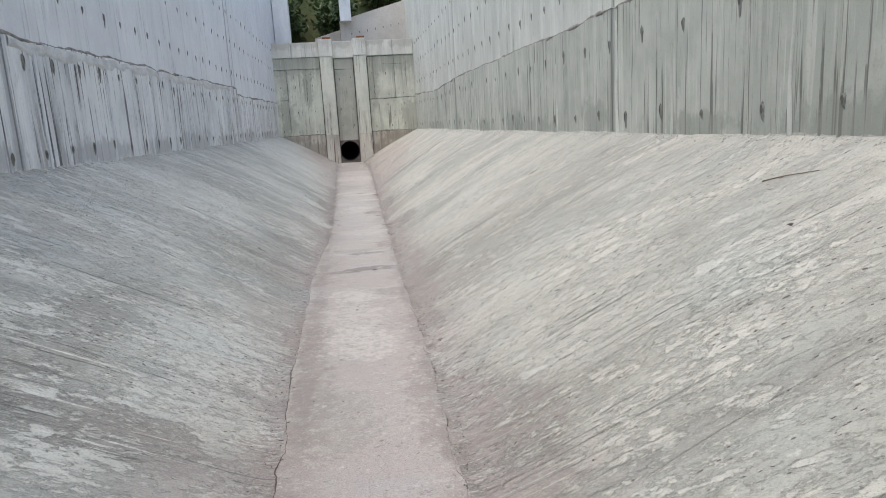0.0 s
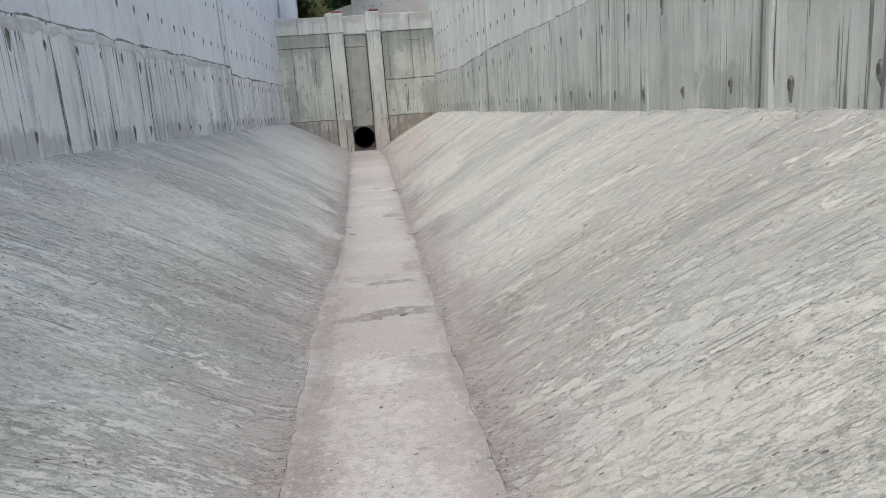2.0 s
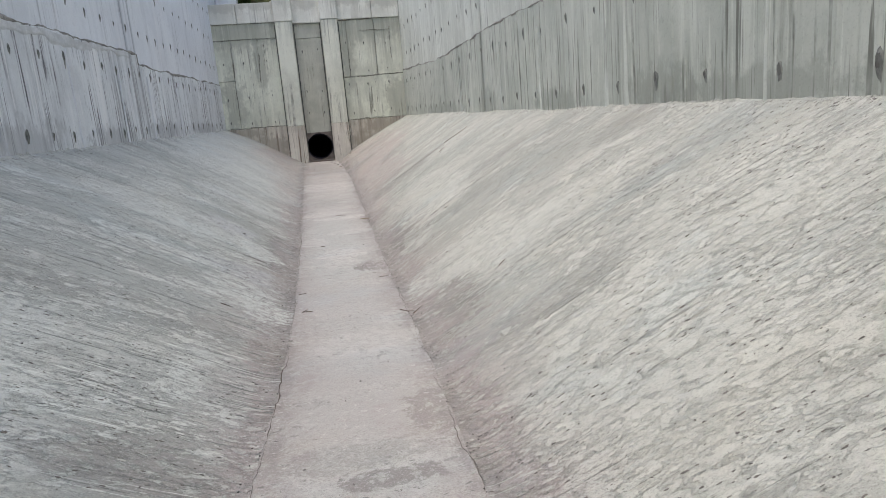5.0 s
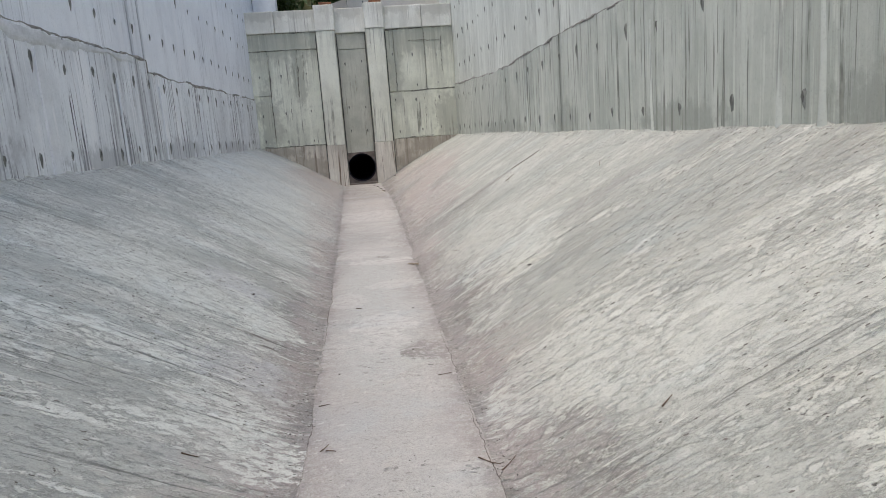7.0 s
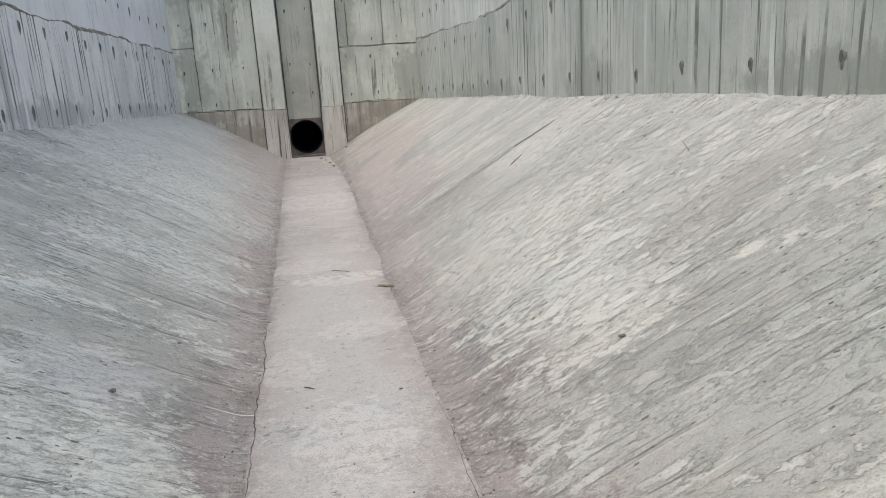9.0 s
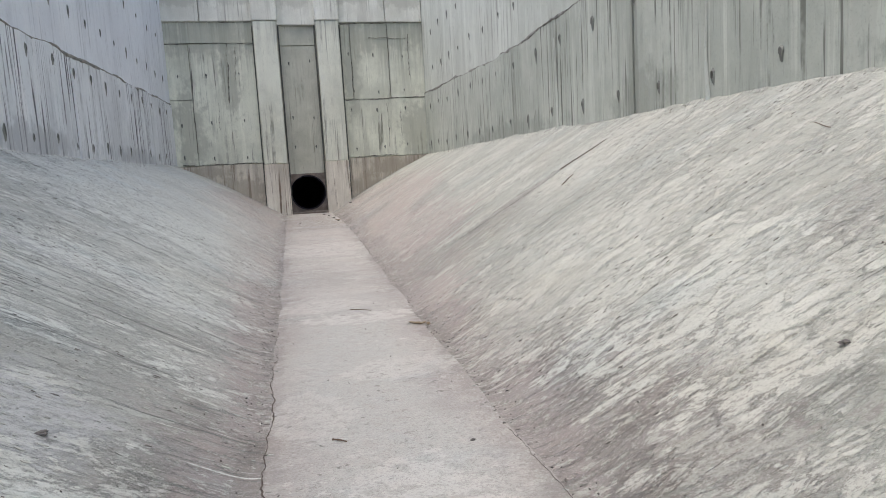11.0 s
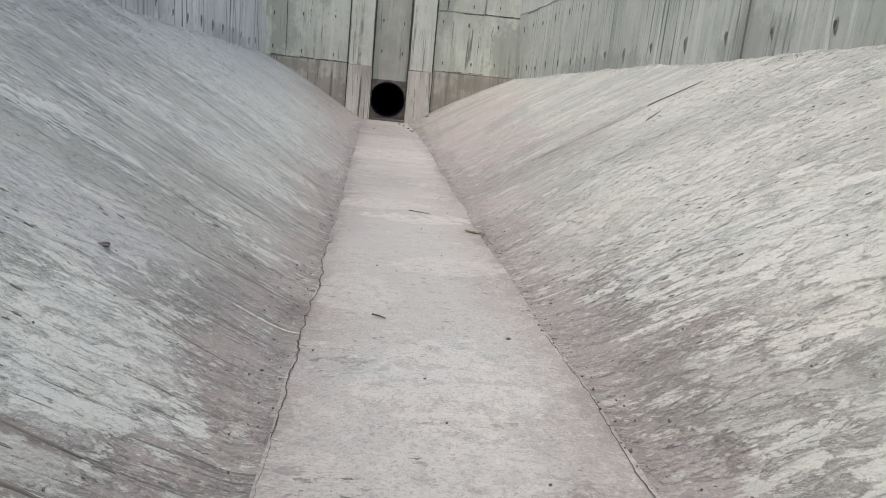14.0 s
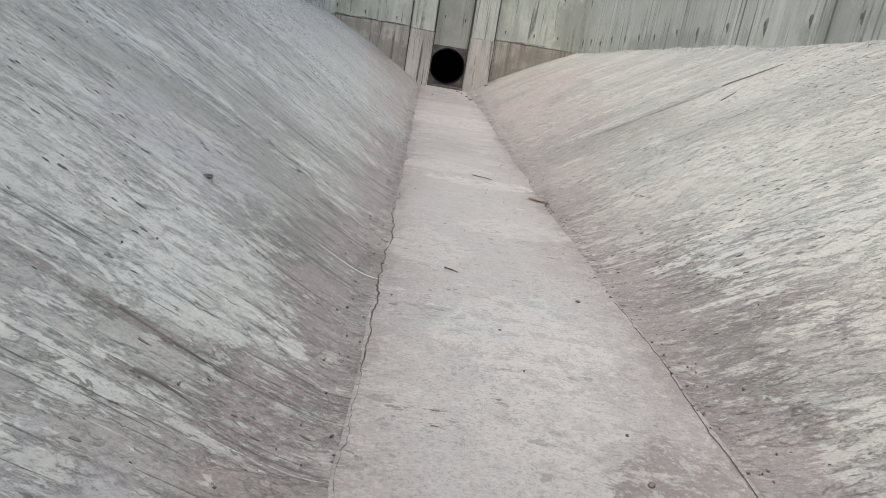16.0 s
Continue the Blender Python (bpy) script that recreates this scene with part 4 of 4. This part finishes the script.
# near-black disc closes the short tube in place of real depth
bm.faces.new(rows[1])
bmesh.ops.recalc_face_normals(bm, faces=bm.faces[:])
part("tube", bm, PIPE, outlet, "dark pipe bore")
box("sill", (-0.03, 0.67, YE - 0.12, YE + 0.1, 0.1, 0.3), BROWNCON, outlet, "low sill below the pipe", 0.02, 0.01, 2)

# ---- beyond the end wall: gate platform, wing wall, hillside ----
platform = empty("gate_platform", "pale concrete gate platform on columns behind the end wall", "platform")
box("column", (-1.97, -1.42, 24.75, 25.3, 2.0, 6.4), WHITE, platform, "whitish concrete column", 0.02, 0.006, 1)
box("column", (0.36, 0.76, 24.9, 25.3, 5.2, 6.3), WHITE, platform, "whitish concrete column", 0.02, 0.006, 2)
box("beam", (-2.25, 1.2, 24.6, 25.5, 6.3, 6.75), BEAM, platform, "brownish platform beam", 0.02, 0.01, 3)
pier = empty("side_pier", "whitish concrete pier beside the gate platform", "pier")
box("pier_body", (-2.6, -1.99, 25.0, 25.6, 2.0, 6.0), WHITE, pier, "", 0.02, 0.006, 4)


def sloped_wall(name, x0, x1, y0, y1, z0, za, zb, mat, label):
    bm = bmesh.new()
    v = [bm.verts.new(p) for p in ((x0, y0, z0), (x1, y0, z0), (x1, y1, z0), (x0, y1, z0), (x0, y0, za), (x1, y0, zb), (x1, y1, zb), (x0, y1, za))]
    for q in ((3, 2, 1, 0), (4, 5, 6, 7), (0, 1, 5, 4), (1, 2, 6, 5), (2, 3, 7, 6), (3, 0, 4, 7)):
        bm.faces.new([v[i] for i in q])
    bmesh.ops.bevel(bm, geom=bm.edges[:], offset=0.015, segments=2, affect="EDGES")
    return tagged(part(name, bm, mat), label, "wall", kind="structure")


wing = sloped_wall("wing_wall", 0.34, 3.0, 25.32, 25.7, 2.0, 5.28, 6.0, WING, "tan concrete wing wall with a sloping top and tie marks")
for i in range(7):
    ob = new("tie_mark", TIES[i % 5])
    ob.parent = wing
    ob.matrix_basis = pose(0.75 + 0.29 * i, 25.315, 4.82 + 0.05 * i, 0, 0, -90) @ Matrix.Diagonal((1, 0.8, 0.8, 1))
sloped_wall("low_wall", -0.62, 0.34, 26.0, 26.3, 2.0, 4.78, 5.05, WING, "low tan concrete wall with a sloping top")


# ---- ground: banks level with the wall tops, rising to a hillside ----
def terrain(x, y):
    hill = np.clip(y - 27.5, 0, 400)
    z = 3.0 + 0.85 * hill - 0.0011 * hill ** 2
    z = np.where(y < 26.5, 6.5, np.maximum(z, 3.0))
    inside = (x > -3.4) & (x < 3.3) & (y < 26.5)
    z = np.where(inside, -0.6, z)
    bank = np.clip((np.abs(x) - 3.4) / 2, 0, 1) * (y > 26) * np.clip((34 - y) / 4, 0, 1)
    return z + 3.0 * bank + np.where(inside, 0, 0.5 * vnoise(x * 0.15, y * 0.15, 91) + 0.15 * vnoise(x * 0.7, y * 0.7, 92)) * (y > 26)


gx = np.concatenate([[-1500, -600, -250, -120, -70], np.arange(-45, -3.5, 1.5), [-3.42, -3.38], np.arange(-2.5, 3, 0.9), [3.28, 3.32], np.arange(4.5, 46, 1.5), [70, 120, 250, 600, 1500]])
gy = np.concatenate([[-1500, -600, -200, -80, -40, -20, -12, -7.2, -7.15], np.arange(-5, 26, 3), [26.48, 26.52], np.arange(27, 75, 1.0), [85, 110, 160, 260, 600, 1500]])
xx, yy = np.meshgrid(gx, gy)
zz = terrain(xx, yy)
zz = np.where((yy < -7.16) & (xx > -3.4) & (xx < 3.3), 6.5, zz)
tagged(sheet("ground", xx, yy, zz, EARTH), "grassy earth banks rising to a hillside", "ground", kind="structure")
# added wall, never in view, closes the channel behind the camera
box("unseen_back_wall", (-3.2, 3.1, Y_NEAR - 0.12, Y_NEAR - 0.02, -0.5, 6.5), WALL_R2, None, "unseen plain concrete wall added to close the channel", 0.0)
tagged(bpy.data.objects["unseen_back_wall"], "", "wall", kind="structure")


def shrub_meshes(seed, leaves, radius):
    rng = random.Random(seed)
    bm = bmesh.new()
    for i in range(leaves):
        d = Vector((rng.gauss(0, 1), rng.gauss(0, 1), rng.gauss(0, 0.8))).normalized()
        p = d * radius * rng.uniform(0.35, 1.0) * (0.75 + 0.5 * noise.noise(d * 2.2 + Vector((seed, 0, 0))))
        p.z += radius * 0.9
        size = rng.uniform(0.08, 0.2)
        m = Matrix.Translation(p) @ Euler((rng.uniform(-1, 1), rng.uniform(-1, 1), rng.uniform(0, 6.3))).to_matrix().to_4x4()
        v = [bm.verts.new(m @ Vector(c)) for c in ((-size, 0, 0), (0, -size * 0.4, size * 0.12), (size, 0, -size * 0.1), (0, size * 0.4, size * 0.12))]
        bm.faces.new(v[:3]), bm.faces.new((v[0], v[2], v[3]))
    stem = bmesh.new()
    for i in range(6):
        a = rng.uniform(0, 6.3)
        tip = Vector((math.cos(a) * radius * 0.7, math.sin(a) * radius * 0.7, radius * rng.uniform(0.9, 1.5)))
        m = tip.to_track_quat("Z", "Y").to_matrix().to_4x4() @ Matrix.Translation((0, 0, tip.length / 2))
        bmesh.ops.create_cone(stem, segments=6, radius1=0.04, radius2=0.01, depth=tip.length, matrix=m)
    return bm, stem


shrubs = []
for s in range(4):
    sh = empty("shrub", "dense green shrub growing on the hillside", "shrub", "", "shrubs on the hillside")
    leaf_bm, stem_bm = shrub_meshes(s, 900, (1.1, 1.5, 1.3, 1.8)[s])
    part("crown", leaf_bm, GREEN if s % 2 else GREEN_DARK, sh)
    part("stem", stem_bm, TWIG, sh)
    shrubs.append(sh)
rng = random.Random(12)
spots = [(rng.uniform(-9, 9), rng.uniform(29.0, 50)) for i in range(80)]
for i, (x, y) in enumerate(spots):
    z = float(terrain(np.array(x), np.array(y))) - 0.15
    m = pose(x, y, z, rng.uniform(-8, 8), rng.uniform(-8, 8), rng.uniform(0, 360))
    if i < 4:
        shrubs[i].matrix_basis = m
    else:
        copy_thing(shrubs[i % 4], m)


# ---- cracks along the floor's edges ----
def crack(edge, y0, y1, seed, width, offset):
    y = np.arange(y0, y1, 0.012)
    x = edge(y) + offset + 0.012 * vnoise(y * 4, 0, seed) + 0.006 * vnoise(y * 17, 0, seed + 1) + 0.003 * vnoise(y * 45, 0, seed + 3)
    w = np.clip(width * (0.3 + 0.9 * vnoise(y * 2.5, 0, seed + 2) + 0.4 * vnoise(y * 20, 0, seed + 4)), 0.0003, 0.02)
    side = -1 if offset < 0 else 1
    base = floor_z(x, y) + 0.004
    xx = np.stack([x - w, x - w * 0.3, x + w * 0.3, x + w])
    zz = np.stack([base, base - 0.0015, base - 0.0015, base])
    ob = sheet("edge_crack", xx, np.repeat(y[None], 4, 0), zz, CRACK, floor, "thin dark crack", flip=True)
    return ob


crack(edge_left, 1.8, 14.5, 301, 0.0028, 0.006)
crack(edge_right, 1.8, 12.6, 311, 0.0016, -0.006)


# ---- litter ----
def twig(x, y, length, turn, thick=0.004, seed=0, name="twig", label="thin dry twig lying on the concrete", mat=None):
    rng = random.Random(seed)
    bm = bmesh.new()
    n, k = 9, 6
    rings = []
    bend = rng.uniform(-0.25, 0.25)
    for i in range(n):
        t = i / (n - 1) - 0.5
        px = x + math.cos(turn) * t * length - math.sin(turn) * bend * length * (0.25 - t * t)
        py = y + math.sin(turn) * t * length + math.cos(turn) * bend * length * (0.25 - t * t)
        pz = ground_z(px, py) + (thick * 0.8 + 0.004 if name == "twig" else -thick * 0.1)
        r = thick * (1 - 0.45 * (t + 0.5)) * rng.uniform(0.85, 1.15)
        ring = []
        for j in range(k):
            a = 2 * math.pi * j / k
            ring.append(bm.verts.new((px - math.sin(turn) * r * math.cos(a), py + math.cos(turn) * r * math.cos(a), pz + r * math.sin(a))))
        rings.append(ring)
    for a, b in zip(rings, rings[1:]):
        for j in range(k):
            bm.faces.new((a[j], a[(j + 1) % k], b[(j + 1) % k], b[j]))
    bm.faces.new(rings[0][::-1]), bm.faces.new(rings[-1])
    if name == "trowel_mark":
        return tagged(part(name, bm, mat), label, "mortar ridge", "ridges left by the trowel")
    return tagged(part(name, bm, mat or TWIG), label, "twig", "litter in the channel")


for i, (x, y, length, deg, thick) in enumerate(((2.325, 3.22, 0.3, -64, 0.006), (2.2, 15.27, 0.36, -20, 0.008), (0.04, 12.7, 0.06, -40, 0.006), (0.24, 6.81, 0.07, 30, 0.006),
                                               (0.52, 10.99, 0.09, 10, 0.004), (0.35, 14.9, 0.16, -35, 0.005), (2.0, 6.87, 0.08, 160, 0.006), (-0.64, 9.89, 0.06, 20, 0.006),
                                               (0.4, 3.1, 0.08, 80, 0.005), (2.25, 12.95, 0.16, 70, 0.004), (-0.9, 6.9, 0.07, 0, 0.005), (1.9, 14.9, 0.12, 25, 0.007), (0.56, 9.93, 0.12, -50, 0.005), (0.63, 9.86, 0.09, 35, 0.005), (-0.15, 10.24, 0.07, 60, 0.005), (-0.12, 10.2, 0.05, -20, 0.005), (-0.17, 10.74, 0.06, 10, 0.005), (1.17, 9.53, 0.05, 20, 0.006))):
    twig(x, y, length, radians(deg), thick * 0.6, i)


# thin ridges of mortar that the trowel left on the slopes; two dark ones stand in for furrows
for i, (x, y, length, deg, thick) in enumerate(((-0.45, 12.09, 0.22, 4, 0.005), (-0.53, 11.515, 0.2, 8, 0.005), (-0.51, 11.39, 0.09, 10, 0.005), (-1.3, 4.35, 1.0, 15, 0.007), (-1.2, 7.3, 0.9, 17, 0.006), (-1.1, 10.3, 0.8, 15, 0.006),
                                               (1.75, 15.46, 1.1, -22, 0.008), (1.3, 6.35, 0.6, -20, 0.007), (1.5, 11.9, 0.8, -18, 0.007), (1.4, 1.85, 1.0, -12, 0.006), (1.7, 9.1, 0.7, -20, 0.006))):
    twig(x, y, length, radians(deg), thick, 60 + i, "trowel_mark", "thin trowel ridge or dark furrow drawn raised on the sloping lining", DARK_HOLLOW if -0.6 < x < -0.5 else SLOPE_L if x < 0 else SLOPE_R)


def dead_leaf(x, y, size, turn, seed):
    rng = random.Random(seed)
    n = 9
    t = np.linspace(-1, 1, n)
    w = 0.42 * np.sqrt(np.clip(1 - t ** 2, 0, 1)) * (1 + 0.2 * t)
    grid = []
    for s in (-1.0, -0.5, 0.0, 0.5, 1.0):
        lx, ly = t * size, s * w * size
        lift = size * (0.35 * s * s + 0.25 * t * t) + 0.006
        px, py = x + lx * math.cos(turn) - ly * math.sin(turn), y + lx * math.sin(turn) + ly * math.cos(turn)
        grid.append((px, py, ground_z(x, y) + lift * 0.6))
    xx, yy, zz = (np.stack([g[i] for g in grid]) for i in range(3))
    ob = sheet("dead_leaf", xx, yy, zz, LEAF)
    solid = ob.modifiers.new("thickness", "SOLIDIFY")
    solid.thickness = 0.0012
    return tagged(ob, "curled brown dead leaf on the channel floor", "leaf", "litter in the channel")


for i, (x, y, size, deg) in enumerate(((0.655, 14.3, 0.03, 20), (0.62, 14.33, 0.035, 150), (0.69, 14.27, 0.028, 80), (0.72, 21.8, 0.04, 10), (-1.48, 5.96, 0.02, 40))):
    dead_leaf(x, y, size, radians(deg), i)


def pebble(x, y, size, seed):
    bm = bmesh.new()
    bmesh.ops.create_icosphere(bm, subdivisions=2, radius=size)
    for v in bm.verts:
        v.co *= 1 + 0.75 * noise.noise(v.co / size * 1.4 + Vector((seed * 3.7, 0, 0)))
        v.co.x *= 1.3
        v.co.z *= 0.55
        v.co += Vector((x, y, ground_z(x, y) + size * 0.45))
    return tagged(part("pebble", bm, STONE), "small dark pebble lying on the concrete", "pebble", "litter in the channel")


for i, (x, y, size) in enumerate(((-0.72, 12.275, 0.022), (0.476, 12.536, 0.012), (1.28, 11.83, 0.02), (0.008, 5.353, 0.014), (2.01, 2.77, 0.02), (0.38, 11.5, 0.012),
                                  (0.08, 21.6, 0.022), (0.55, 22.9, 0.035), (0.62, 22.6, 0.03), (0.68, 22.2, 0.032), (0.72, 21.7, 0.025), (1.06, 22.9, 0.05))):
    pebble(x, y, size * 0.55, i)

# crumbs of concrete and dirt, too small to count
rng = random.Random(77)
bm = bmesh.new()
for i in range(2400):
    y = rng.uniform(1.5, 22.8)
    pick = rng.random()
    if pick < 0.22:
        x = float(edge_left(y)) - abs(rng.gauss(0, 0.06))
    elif pick < 0.62:
        x = float(edge_right(y)) + abs(rng.gauss(0, 0.05)) - 0.01
    else:
        x = rng.uniform(float(wall_left_x(y)) + 0.05, 2.65)
    s = rng.uniform(0.0015, 0.005)
    m = Matrix.Translation((x, y, ground_z(x, y) + s * 0.5)) @ Euler((rng.uniform(0, 6), rng.uniform(0, 6), rng.uniform(0, 6))).to_matrix().to_4x4() @ Matrix.Diagonal((s, s * rng.uniform(0.6, 1.6), s * 0.7, 1))
    v = [bm.verts.new(m @ Vector(c)) for c in ((1, 0, 0), (-1, 0, 0), (0, 1, 0), (0, -1, 0), (0, 0, 1), (0, 0, -1))]
    for q in ((0, 2, 4), (2, 1, 4), (1, 3, 4), (3, 0, 4), (2, 0, 5), (1, 2, 5), (3, 1, 5), (0, 3, 5)):
        bm.faces.new([v[j] for j in q])
tagged(part("dirt_crumbs", bm, STONE), "scattered crumbs of concrete and dirt", "debris", kind="stuff")


def ground_zv(x, y):
    return np.where(x < edge_left(y), slope_z(x, y, -1), np.where(x > edge_right(y), slope_z(x, y, 1), floor_z(x, y)))


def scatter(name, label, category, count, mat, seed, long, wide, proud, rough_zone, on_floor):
    """Thin flakes laid on the lining, pale mortar or dark pit marks, drawn out across the channel and gathered in rough
    zones.
    """
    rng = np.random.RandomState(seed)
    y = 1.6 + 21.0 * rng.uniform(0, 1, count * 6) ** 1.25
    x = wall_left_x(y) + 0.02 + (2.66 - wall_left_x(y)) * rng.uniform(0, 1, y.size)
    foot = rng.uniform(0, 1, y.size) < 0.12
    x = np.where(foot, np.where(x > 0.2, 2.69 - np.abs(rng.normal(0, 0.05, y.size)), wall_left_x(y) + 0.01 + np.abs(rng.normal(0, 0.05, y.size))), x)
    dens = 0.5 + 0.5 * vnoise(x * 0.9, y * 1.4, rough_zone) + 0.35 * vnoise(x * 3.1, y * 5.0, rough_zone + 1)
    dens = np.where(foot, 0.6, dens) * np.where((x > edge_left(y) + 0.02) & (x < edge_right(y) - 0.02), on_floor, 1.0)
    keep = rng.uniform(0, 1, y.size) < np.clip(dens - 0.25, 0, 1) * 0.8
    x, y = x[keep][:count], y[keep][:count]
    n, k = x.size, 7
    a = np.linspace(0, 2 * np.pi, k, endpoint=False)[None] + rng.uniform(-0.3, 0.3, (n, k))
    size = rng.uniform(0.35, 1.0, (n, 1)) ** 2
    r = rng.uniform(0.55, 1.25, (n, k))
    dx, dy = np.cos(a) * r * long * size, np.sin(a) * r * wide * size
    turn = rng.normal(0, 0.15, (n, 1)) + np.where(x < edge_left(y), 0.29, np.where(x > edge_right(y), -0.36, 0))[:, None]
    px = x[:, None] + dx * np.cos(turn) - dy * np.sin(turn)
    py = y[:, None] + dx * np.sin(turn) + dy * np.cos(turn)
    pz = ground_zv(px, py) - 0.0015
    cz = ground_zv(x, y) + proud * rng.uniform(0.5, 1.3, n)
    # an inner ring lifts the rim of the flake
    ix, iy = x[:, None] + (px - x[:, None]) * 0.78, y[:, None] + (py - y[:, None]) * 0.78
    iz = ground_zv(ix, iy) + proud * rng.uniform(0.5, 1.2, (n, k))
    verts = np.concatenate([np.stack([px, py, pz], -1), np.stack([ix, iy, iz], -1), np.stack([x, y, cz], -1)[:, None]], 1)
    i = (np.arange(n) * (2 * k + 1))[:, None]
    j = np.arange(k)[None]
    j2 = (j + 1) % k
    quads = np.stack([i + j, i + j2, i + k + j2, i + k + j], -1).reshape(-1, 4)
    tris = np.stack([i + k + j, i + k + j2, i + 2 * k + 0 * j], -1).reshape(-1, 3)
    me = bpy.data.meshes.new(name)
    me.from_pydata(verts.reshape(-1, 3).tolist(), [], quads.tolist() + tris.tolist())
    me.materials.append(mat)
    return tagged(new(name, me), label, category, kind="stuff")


scatter("mortar_flakes", "thin pale flakes of mortar sticking to the lining", "mortar flakes", 9000, FLAKE, 501, 0.017, 0.007, 0.0025, 510, 0.25)
# raised dark patches stand in for shaded pits in the concrete
scatter("pit_marks", "thin dark patches standing in for pits in the lining", "dried dirt", 9000, DARK_HOLLOW, 502, 0.014, 0.005, 0.002, 512, 0.25)
